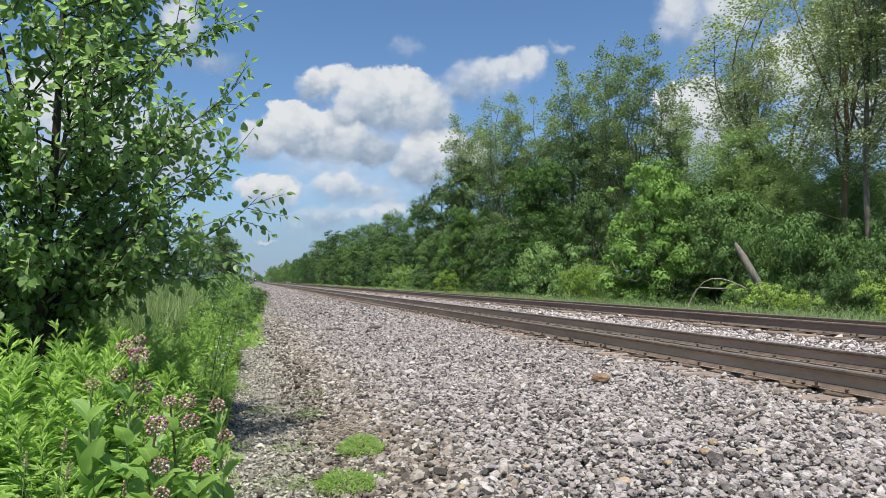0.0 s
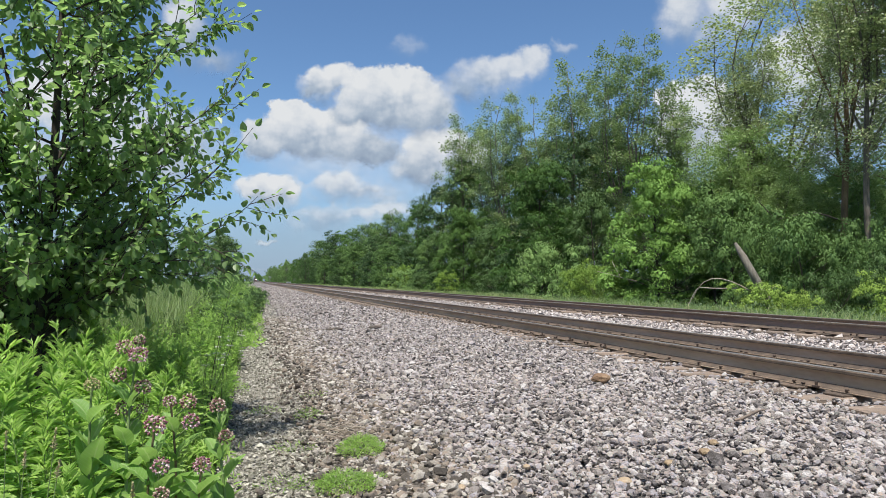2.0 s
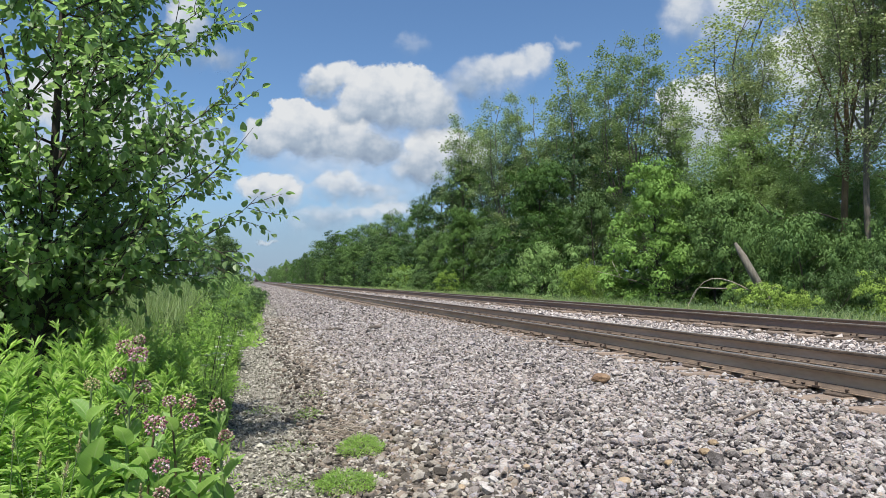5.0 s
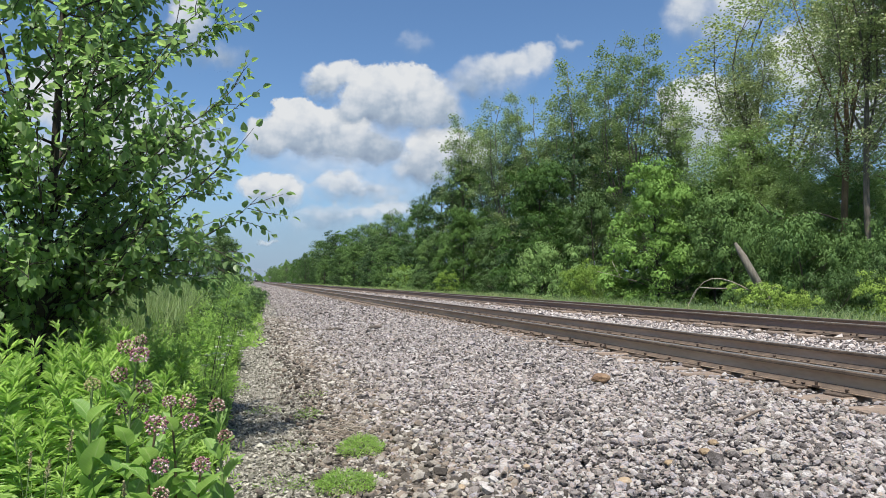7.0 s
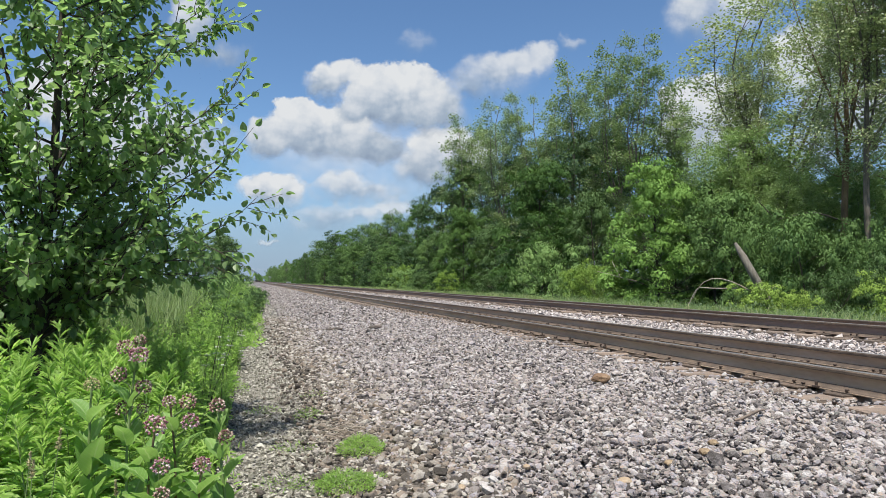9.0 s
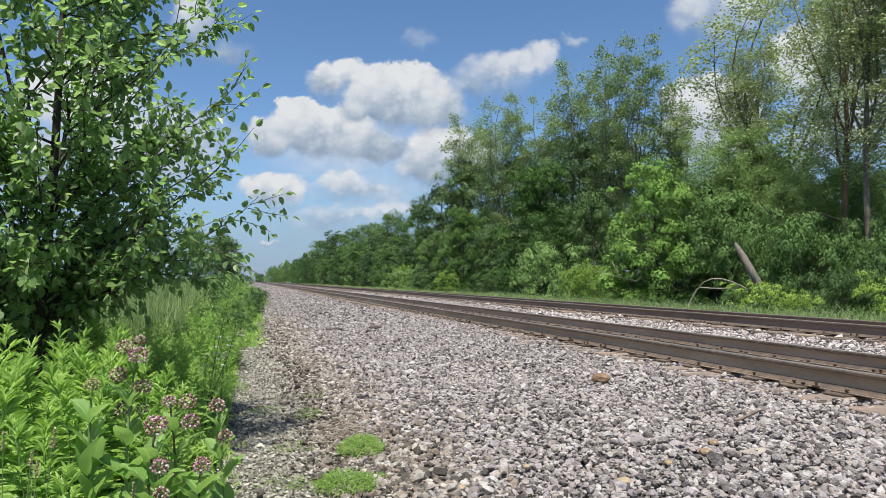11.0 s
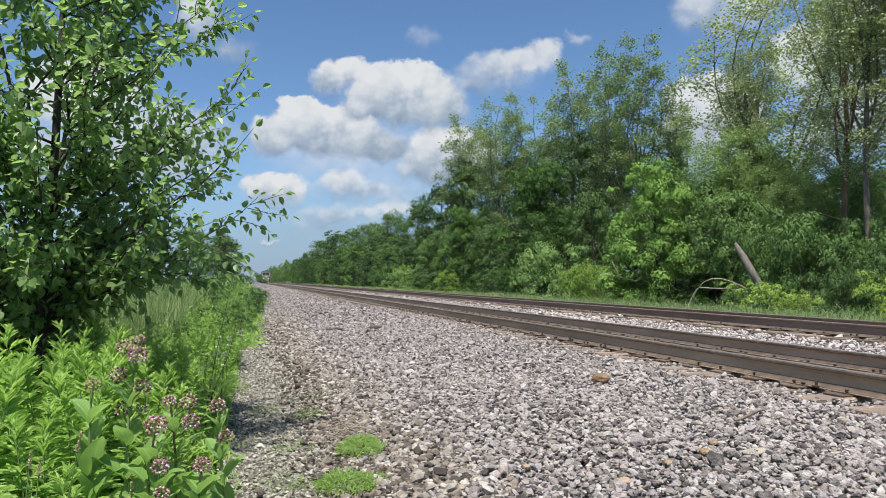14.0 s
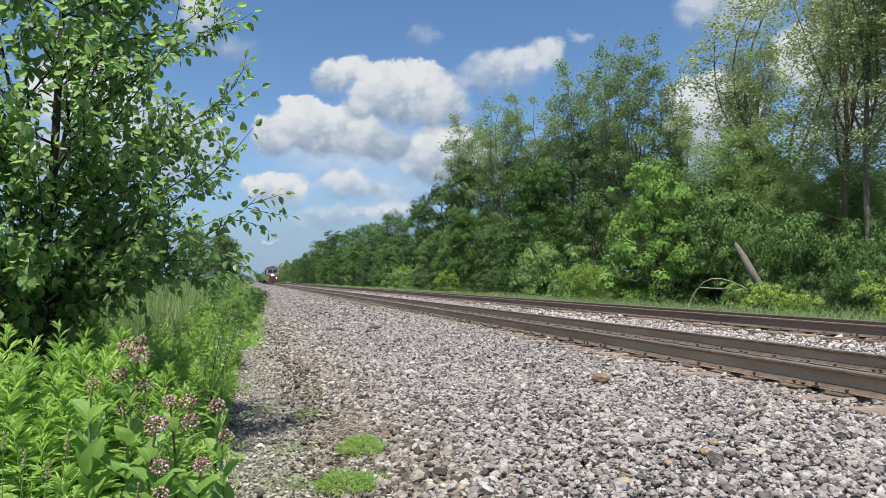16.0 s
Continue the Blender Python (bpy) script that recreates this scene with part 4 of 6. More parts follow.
def pear_tree():
    """The young fruit tree by the path: ascending boughs in a round head, side shoots with hanging glossy leaves."""
    rng = np.random.default_rng(31)
    root = np.array([-1.5, 5.2, float(gz(-1.5)) - 0.05])
    ob = tagged(new("pear_tree"), "young wild pear tree with glossy leaves beside the path", "tree")
    ob.location = root
    wood = Soup()
    stems = []
    for end, r in (((0.28, -0.05, 4.7), 0.045), ((-0.45, -0.45, 4.4), 0.024), ((-0.95, 0.5, 4.2), 0.022), ((0.5, 0.55, 3.9), 0.02)):
        line = bend(rng, (rng.normal(0, 0.05), rng.normal(0, 0.05), 0), end, 12, 0.025)
        wood.add(*tube(line, r * np.linspace(1, 0.12, 12), 8))
        stems.append(line)
    P, D = [], []

    def leafy(line, t0, n, hang):
        way = unit(line[-1] - line[-2])
        for j in range(n):
            t = t0 + (1.0 - t0) * (j + rng.uniform(0.2, 1.0)) / n
            P.append(along(line, t) + rng.normal(0, 0.008, 3))
            D.append(way * 0.5 + rng.normal(0, 0.55, 3) - [0, 0, hang])
        P.append(line[-1])
        D.append(way + [0, 0, -0.2])

    count = 160
    for i in range(count + 24):
        h = 1.22 + 3.6 * ((i % count + rng.uniform(0, 1)) / count) ** 1.15
        az = i * 2.39996 + rng.normal(0, 0.2)
        out = np.array([math.cos(az), math.sin(az), 0.0])
        if out[0] > -0.4:
            h = max(h, 1.42 + rng.uniform(-0.14, 0.12))
        wide = np.interp(h, [1.1, 1.5, 1.85, 2.25, 2.55, 2.8, 3.05, 3.9, 4.9], [1.05, 1.42, 1.55, 1.6, 1.58, 1.46, 1.22, 0.92, 0.3])
        w = wide * (rng.uniform(0.82, 1.04) if i % 3 else rng.uniform(0.35, 0.75))
        if out[0] > 0.2 and h > 1.8:
            w *= 1.03
        if out[1] < -0.3 and (out[0] > -0.3 or h > 2.3):
            w *= 0.76
        tip = np.array([0.1 if out[0] > 0 else -0.4, -0.1, 0]) + out * w + [0, 0, h]
        tip[0] = min(tip[0], 1.55)
        if i >= count:
            # the leafier side away from the path
            h = rng.uniform(1.5, 3.6)
            tip = np.array([rng.uniform(-0.9, 0.05), rng.uniform(-1.35, 0.5), h])
        line = min(stems, key=lambda s: float(np.linalg.norm(s[6, :2] - tip[:2])) + rng.uniform(0, 0.5))
        start = along(line, np.clip((h - w * rng.uniform(0.45, 0.85)) / 4.6, 0.17, 0.93))
        br = bend(rng, start, tip, 10, 0.04, 0.03 if h > 1.6 else 0.16)
        br[-3:, 2] += np.array([0.01, 0.04, 0.10]) * (1 if h > 1.7 else -0.9)
        ln = np.linalg.norm(tip - start)
        wood.add(*tube(br, (0.003 + 0.006 * min(ln, 1.6)) * np.linspace(1, 0.12, 10), 5))
        leafy(br, 0.3, int(13 + 16 * ln), 0.5)
        for k in range(int(5 + 7 * ln)):
            t = rng.uniform(0.12, 0.97)
            p = along(br, t)
            d = unit(unit(tip - start) * 0.7 + rng.normal(0, 0.65, 3) + [0, 0, 0.35 if h > 1.6 else -0.1])
            tw = bend(rng, p, p + d * rng.uniform(0.10, 0.34), 4, 0.05)
            wood.add(*tube(tw, [0.0035, 0.003, 0.0025, 0.0015], 3))
            leafy(tw, 0.15, int(rng.integers(7, 11) if h > 1.75 or out[0] > 0.1 else rng.integers(4, 7)), 0.6)
    P, D = np.array(P), unit(np.array(D))
    P = P + D * 0.022
    N = unit(rng.normal(0, 0.5, P.shape) + [0, 0, 0.9])
    L = 0.062 * rng.uniform(0.6, 1.25, len(P))
    crown = Soup()
    crown.add(*oval_leaves(P, D, N, L, L * rng.uniform(0.6, 0.8, len(P)), 0.16, 0.2))
    put("trunk", wood.mesh("trunk", BARK_DARK, True), ob)
    tagged(put("crown", crown.mesh("crown", LEAF_PEAR), ob), kind="stuff")
    return ob


PEAR = pear_tree()


# ---- plants by the path ----
def milkweed(base, umbels, seed):
    """A milkweed: stem, paired broad leaves, round flower heads at the given places."""
    rng = np.random.default_rng(seed)
    base = np.array([base[0], base[1], float(gz(base[0], base[1]))])
    ob = tagged(new("milkweed"), "flowering milkweed with broad leaves and pink flower heads", "wildflower", "milkweeds by the path")
    ob.location = base
    tops = [np.array(u[:3]) - base for u in umbels]
    top = max(tops, key=lambda q: q[2]) + [0, 0, 0.02]
    line = bend(rng, (0, 0, -0.02), top, 9, 0.02)
    w = Soup()
    w.add(*tube(line, 0.0065 * np.linspace(1, 0.5, 9), 7))
    put("stem", w.mesh("stem", STEM_RED if seed % 2 else STEM, True), ob)
    h = top[2]
    z, az = h * 0.22, rng.uniform(0, 3)
    while z < h * 0.9:
        p = np.array([np.interp(z / h, np.linspace(0, 1, 9), line[:, k]) for k in range(3)])
        ln = np.interp(z / h, [0.2, 0.6, 1.0], [0.128, 0.138, 0.08]) * rng.uniform(0.8, 1.15)
        for k in range(2):
            a = az + k * math.pi + rng.normal(0, 0.15)
            up = rng.uniform(0.7, 1.35)
            blade = broad_leaf(rng, ln)
            put("leaf", blade, ob, Matrix.Translation(p) @ Euler((0, -up, a)).to_matrix().to_4x4())
        az += math.pi / 2 + rng.normal(0, 0.2)
        z += h * rng.uniform(0.085, 0.12)
    for (x, y, zz, dia, mat), q in zip(umbels, tops):
        n = 46
        i = np.arange(n)
        phi = np.arccos(1 - 1.75 * (i + 0.5) / n)
        d = np.stack([np.sin(phi) * np.cos(i * 2.39996), np.sin(phi) * np.sin(i * 2.39996), np.cos(phi)], 1) + rng.normal(0, 0.06, (n, 3))
        head = Soup()
        r = dia * 0.5
        for dd in unit(d):
            c = q + dd * r * rng.uniform(0.8, 1.0)
            head.add(*floret(c, dd, dia * 0.085))
        stalk = Soup()
        foot = np.array([np.interp(np.clip((q[2] - 0.05) / h, 0, 1), np.linspace(0, 1, 9), line[:, k]) for k in range(3)])
        stalk.add(*tube(bend(rng, foot, q, 4, 0.05), [0.003, 0.0028, 0.0026, 0.0024], 5))
        hd = put("flower_head", head.mesh("flower_head", mat), ob, None, "round cluster of small pink florets")
        put("flower_stalk", stalk.mesh("flower_stalk", STEM, True), hd)
    return ob


def broad_leaf(rng, ln):
    """An oval leaf along +x, channelled and arching."""
    nu, nv = 8, 5
    u = np.linspace(0, 1, nu)
    half = 0.27 * ln * np.sin(np.pi * np.clip(u * 0.96 + 0.03, 0, 1)) ** 0.7
    half[-1] = 0.002
    v = np.linspace(-1, 1, nv)
    V = np.zeros((nu, nv, 3))
    V[..., 0] = (u * ln)[:, None]
    V[..., 1] = half[:, None] * v[None]
    arch = -rng.uniform(0.1, 0.45) * ln * u ** 2
    V[..., 2] = arch[:, None] + np.abs(v)[None] * half[:, None] * rng.uniform(0.25, 0.6) + rng.normal(0, 0.0025, (nu, nv))
    i = (np.arange(nu - 1)[:, None] * nv + np.arange(nv - 1)[None]).ravel()
    return mesh_of("leaf", V.reshape(-1, 3), np.stack([i, i + nv, i + nv + 1, i + 1], 1), LEAF_MILK, True)


def floret(c, d, s):
    """A five-part floret as a small faceted bud with spread lobes."""
    a = unit(np.cross(d, [0.3, 0.2, 0.9]))
    b = np.cross(d, a)
    v, f = [c + d * s], []
    for k in range(5):
        t = 2 * np.pi * k / 5
        v.append(c + (a * math.cos(t) + b * math.sin(t)) * s * 1.1 - d * s * 0.5)
        t += np.pi / 5
        v.append(c + (a * math.cos(t) + b * math.sin(t)) * s * 0.55 + d * s * 0.2)
    v.append(c - d * s * 0.9)
    for k in range(5):
        m, n, o = 1 + 2 * k, 2 + 2 * k, 1 + 2 * ((k + 1) % 5)
        f += [(0, m, n), (0, n, o), (11, n, m), (11, o, n)]
    return np.array(v), f


def make_milkweeds():
    pk, br, bd = PETAL, PETAL_BROWN, PETAL_BUD
    rows = [((-0.36, 2.40), [(-0.39, 2.37, 0.71, 0.055, br), (-0.34, 2.32, 0.69, 0.062, pk), (-0.35, 2.41, 0.73, 0.04, br), (-0.41, 2.39, 0.62, 0.055, br), (-0.33, 2.37, 0.58, 0.055, br),
                             (-0.40, 2.44, 0.50, 0.055, br), (-0.34, 2.42, 0.50, 0.04, br)]),
            ((-0.29, 2.30), [(-0.28, 2.28, 0.47, 0.07, pk)]),
            ((-0.50, 2.42), [(-0.49, 2.40, 0.59, 0.05, bd)]),
            ((-0.21, 2.34), [(-0.25, 2.35, 0.53, 0.045, pk), (-0.19, 2.33, 0.53, 0.055, br), (-0.18, 2.31, 0.47, 0.058, pk)]),
            ((-0.07, 2.32), [(-0.10, 2.35, 0.51, 0.055, br), (-0.07, 2.32, 0.41, 0.055, br)]),
            ((-0.14, 2.26), [(-0.14, 2.26, 0.34, 0.058, pk)]),
            ((-0.27, 2.22), [(-0.26, 2.24, 0.35, 0.058, pk), (-0.25, 2.19, 0.28, 0.05, br)])]
    return [milkweed(b, u, 40 + i) for i, (b, u) in enumerate(rows)]


MILKWEEDS = make_milkweeds()


def mugwort_mesh(seed, height, cut=5, spread=0.11, mat=None, stems=1, thick=58):
    """Stems with lobed narrow leaves, crowded at the tips."""
    rng = np.random.default_rng(seed)
    w = Soup()
    P, D, N, L, W = [], [], [], [], []
    for s in range(stems):
        tall = height * (1.0 if s == 0 else rng.uniform(0.6, 0.95))
        lean = 0.07 if s == 0 else 0.2 * height
        line = bend(rng, (0, 0, -0.03), (rng.normal(0, lean), rng.normal(0, lean), tall), 8, 0.03)
        w.add(*tube(line, 0.0045 * np.linspace(1, 0.4, 8), 5))
        n = int(tall * thick)
        for i in range(n):
            t = 0.06 + 0.96 * (i / n)
            p = along(line, t)
            a = i * 2.39996 + rng.normal(0, 0.3)
            up = np.interp(t, [0.2, 0.75, 1.0], [0.1, 0.5, 1.8]) + rng.normal(0, 0.12)
            ln = spread * np.interp(t, [0.2, 0.6, 1.0], [1.0, 1.1, 0.6]) * rng.uniform(0.65, 1.3)
            d = unit(np.array([math.cos(a), math.sin(a), up]))
            side = np.array([-math.sin(a), math.cos(a), 0])
            nn = unit(np.cross(d, side) + rng.normal(0, 0.25, 3))
            P.append(p), D.append(d), N.append(nn), L.append(ln), W.append(ln * 0.22)
            for k in range(cut):
                q = p + d * ln * (0.28 + 0.45 * (k // 2) / max(cut // 2, 1))
                P.append(q), D.append(unit(d + side * (0.75 if k % 2 else -0.75))), N.append(nn), L.append(ln * rng.uniform(0.45, 0.68)), W.append(ln * 0.15)
    lv = Soup()
    lv.add(*leaves(np.array(P), np.array(D), np.array(N), np.array(L), np.array(W), 0.1, 0.16))
    return w.mesh("stem", STEM, True), lv.mesh("leaves", mat or LEAF_MUG)


def weed_thing(name, meshes, m, label, category, group, scale=1.0):
    ob = tagged(new(name), label, category, group)
    ob.matrix_basis = m
    ob.scale = (scale, scale, scale)
    put("stem", meshes[0], ob)
    tagged(put("leaves", meshes[1], ob), kind="stuff")
    return ob


def make_mugworts():
    rng = np.random.default_rng(51)
    kinds = [mugwort_mesh(60 + k, 0.95, 4 + (k % 2) * 2, 0.125) for k in range(5)]
    out = []
    spots = []
    for _ in range(900):
        x, y = rng.uniform(-2.6, -0.22), rng.uniform(1.75, 4.2)
        right = x / y
        if right > -0.10 or right < -0.42 or (right > -0.21 and y < 2.6):
            continue
        if all((x - a) ** 2 + (y - b) ** 2 > 0.15 ** 2 for a, b in spots):
            spots.append((x, y))
        if len(spots) >= 68:
            break
    while len(spots) < 92:
        x, y = rng.uniform(-1.05, -0.32), rng.uniform(3.1, 5.3)
        if x / y < -0.085:
            spots.append((x, y))
    for i, (x, y) in enumerate(spots):
        top = np.interp(x / y, [-0.40, -0.28, -0.18, -0.10], [0.88, 0.84, 0.76, 0.60]) * rng.uniform(0.78, 1.06) + 0.05 * (y - 2.4)
        if y < 2.15:
            top *= 0.8
        m = pose(x, y, float(gz(x, y)) - 0.01, rng.normal(0, 4), rng.normal(0, 4), rng.uniform(0, 360))
        out.append(weed_thing("mugwort", kinds[i % 5], m, "fresh green mugwort stalk with narrow lobed leaves", "weed", "mugworts by the path", float(top) / 0.95))
    return out


MUGWORTS = make_mugworts()


def seed_grass(m, seed, h=0.75):
    rng = np.random.default_rng(seed)
    ob = tagged(new("seed_grass"), "tall grass stalk with a tan seed head", "grass", "seeding grasses")
    ob.matrix_basis = m
    line = bend(rng, (0, 0, 0), (rng.normal(0, 0.05), rng.normal(0, 0.05), h), 7, 0.02)
    w = Soup()
    w.add(*tube(line, [0.0012] * 7, 4))
    put("stem", w.mesh("stem", STEM, True), ob)
    n = 90
    t = rng.uniform(0, 1, n)
    p = line[-1] + (line[-1] - line[-2]) * (t[:, None] - 0.3) * 0.36
    d = rng.normal(0, 1, (n, 3)) * [1, 1, 0.3] + [0, 0, 1.4]
    head = Soup()
    head.add(*leaves(p, d, rng.normal(0, 1, (n, 3)), 0.0085 * rng.uniform(0.7, 1.3, n) * (1.2 - 0.6 * t), 0.0025, 0.2, 0.0))
    put("seed_head", head.mesh("seed_head", STRAW), ob)
    return ob


GRASSES = []
for _i, _p in enumerate([(-0.52, 1.84, 0.53), (-0.45, 1.72, 0.48), (-0.49, 1.99, 0.51), (-0.35, 1.90, 0.39), (-0.54, 1.85, 0.47)]):
    _g = float(gz(_p[0], _p[1]))
    GRASSES.append(seed_grass(pose(_p[0], _p[1], _g), 90 + _i, _p[2] - _g))


def blades(rng, x, y, z, h, w, lean=0.35):
    """Grass blades: two quads each, bent over."""
    n = len(x)
    a = rng.uniform(0, 2 * np.pi, n)
    d = np.stack([np.cos(a), np.sin(a), np.zeros(n)], 1)
    s = np.stack([-np.sin(a), np.cos(a), np.zeros(n)], 1) * (w / 2)[:, None]
    p0 = np.stack([x, y, z], 1)
    k = (lean * rng.uniform(0.2, 1.4, n) * h)[:, None]
    p1 = p0 + d * k * 0.3 + np.stack([0 * h, 0 * h, h * 0.6], 1)
    p2 = p0 + d * k + np.stack([0 * h, 0 * h, h], 1)
    v = np.stack([p0 - s, p0 + s, p1 + s * 0.8, p1 - s * 0.8, p2 + s * 0.1, p2 - s * 0.1], 1)
    b = (np.arange(n) * 6)[:, None]
    return v.reshape(-1, 3), np.concatenate([b + [0, 1, 2, 3], b + [3, 2, 4, 5]])


def weed_edge(y):
    """Where the weeds end and the path begins."""
    return np.interp(y, [2, 4.5, 6.5, 11, 27, 50, 75], [-0.2, -0.28, -0.24, -0.08, 0.36, 0.75, 1.0])


def weed_cover():
    """What nobody could count: undergrowth, verge grass, reeds."""
    rng = np.random.default_rng(71)
    low = Soup()
    for (x0, x1, y0, y1, n, h0, leaf) in ((-4.5, -0.25, -6.0, 1.9, 7000, 0.3, 0.07), (-6.0, -2.4, 1.7, 12.0, 9000, 0.6, 0.08), (-2.6, -0.02, 1.7, 5.0, 9000, 0.45, 0.06), (-1.6, -0.2, 4.3, 9.0, 16000, 0.7, 0.05), (-2.2, -0.16, 4.5, 12.0, 24000, 0.95, 0.06), (-4.0, 0.4, 12.0, 30.0, 20000, 0.98, 0.095), (-6.0, 1.0, 30.0, 75.0, 12000, 1.0, 0.16)):
        x, y = scatter(rng, x0, x1, y0, y1, n, 1.3)
        edge = np.clip((weed_edge(y) + 0.22 * np.sin(y * 1.9) + 0.13 * np.sin(y * 4.3 + 1) - 0.12 - x) / 0.7, 0.06, 1) ** 0.8
        clumpy = 0.5 + 0.36 * np.sin(x * 3.1 + y * 1.3) * np.sin(y * 2.3 - x) + 0.26 * np.sin(x * 7.3 - y * 3.1) * np.sin(y * 5.2 + x * 2) + rng.normal(0, 0.08, n)
        z = gz(x, y) + h0 * edge * np.clip(clumpy, 0.16, 1.1) * rng.uniform(0.02, 1.0, n)
        keep = (rng.random(n) < 0.92) & (x < weed_edge(y) + 0.3 * rng.random(n))
        D = rng.normal(0, 0.8, (n, 3)) + [0, 0, 0.55]
        L = leaf * rng.uniform(0.6, 1.4, n)
        P = np.stack([x, y, z], 1)
        v, f = leaves(P[keep], D[keep], rng.normal(0, 0.35, (keep.sum(), 3)) + [0, 0, 1], L[keep], L[keep] * rng.uniform(0.22, 0.45, keep.sum()), 0.1, 0.15, True)
        low.add(v, f)
    n = 16000
    x, y = scatter(rng, 12.2, 15.8, 8.0, 45.0, n, 1.2)
    z = gz(x, y) + np.clip(0.3 + 0.35 * np.sin(x * 2.9 + y * 0.9) * np.sin(y * 1.7), 0.05, 0.7) * rng.uniform(0.1, 1, n)
    vw = Soup()
    vw.add(*leaves(np.stack([x, y, z], 1), rng.normal(0, 0.8, (n, 3)) + [0, 0, 0.6], rng.normal(0, 0.5, (n, 3)) + [0, 0, 1], 0.09 * rng.uniform(0.6, 1.4, n), 0.03))
    tagged(new("verge_weeds", vw.mesh("verge_weeds", VERGE)), "low grey-green weeds on the far verge", "weeds", "", "stuff")
    tagged(new("weeds", low.mesh("weeds", LEAF_WEED)), "dense fresh green weeds crowding the edge of the path", "weeds", "", "stuff")
    gr = Soup()
    for (x0, x1, y0, y1, n, h, w, gw) in ((-2.8, -0.35, 1.6, 9.0, 5000, 0.45, 0.006, 1.2), (-7.0, -0.7, -7.0, 1.7, 5000, 0.4, 0.012, 1.0), (-9.0, -2.6, 1.6, 9.0, 5000, 0.6, 0.014, 1.0), (13.0, 24.0, 8.0, 40.0, 5000, 0.5, 0.02, 1.1)):
        x, y = scatter(rng, x0, x1, y0, y1, n, gw)
        tuft = 0.72 + 0.35 * np.sin(x * 2.3 + y * 1.7) * np.sin(y * 2.9 - x) + 0.2 * np.sin(x * 6 + y * 5)
        gr.add(*blades(rng, x, y, gz(x, y) - 0.03, h * np.clip(tuft, 0.3, 1.3) * rng.uniform(0.5, 1.4, n), w * rng.uniform(0.7, 1.4, n), 0.55))
    tagged(new("path_grass", gr.mesh("path_grass", BLADE)), "long green grass among the weeds", "grass", "", "stuff")
    vg = Soup()
    for (x0, x1, y0, y1, n, h, w, gw) in ((11.7, 12.6, 5.0, 30.0, 5000, 0.24, 0.008, 1.2), (12.4, 15.6, 5.0, 30.0, 26000, 0.36, 0.011, 1.2)):
        x, y = scatter(rng, x0, x1, y0, y1, n, gw)
        tuft = 0.72 + 0.35 * np.sin(x * 2.3 + y * 1.7) * np.sin(y * 2.9 - x) + 0.2 * np.sin(x * 6 + y * 5)
        vg.add(*blades(rng, x, y, gz(x, y) - 0.03, h * np.clip(tuft, 0.3, 1.3) * rng.uniform(0.5, 1.4, n), w * rng.uniform(0.7, 1.4, n), 1.0))
    tagged(new("verge_grass", vg.mesh("verge_grass", VERGE)), "long soft grey-green grass on the railway verge", "grass", "", "stuff")
    tf = Soup()
    for (x0, x1, y0, y1, n, h, w) in ((11.8, 15.0, 8.0, 26.0, 9000, 0.2, 0.012), (11.7, 15.2, 26.0, 60.0, 14000, 0.2, 0.018), (11.7, 16.5, 60.0, 160.0, 9000, 0.24, 0.05)):
        x, y = scatter(rng, x0, x1, y0, y1, n, 1.3)
        tf.add(*blades(rng, x, y, gz(x, y) - 0.03 + 0.2 * np.clip((13.2 - x) / 1.5, 0, 1), h * rng.uniform(0.5, 1.3, n), w * rng.uniform(0.7, 1.4, n), 1.0))
    tagged(new("verge_turf", tf.mesh("verge_turf", REED)), "short pale green grass beside the far track", "grass", "", "stuff")
    rd = Soup()
    x, y = scatter(rng, -5.0, -1.0, 7.5, 18.0, 17000, 1.2)
    rd.add(*blades(rng, x, y, gz(x, y), rng.uniform(0.75, 1.35, len(x)), rng.uniform(0.004, 0.010, len(x)), 0.35))
    x, y = scatter(rng, -60, -4.5, 12, 90.0, 12000, 1.3)
    rd.add(*blades(rng, x, y, gz(x, y), rng.uniform(0.9, 1.5, len(x)), rng.uniform(0.03, 0.07, len(x)), 0.25))
    tagged(new("reeds", rd.mesh("reeds", REED)), "yellow-green reeds and tall grass behind the weeds", "reeds", "", "stuff")


weed_cover()


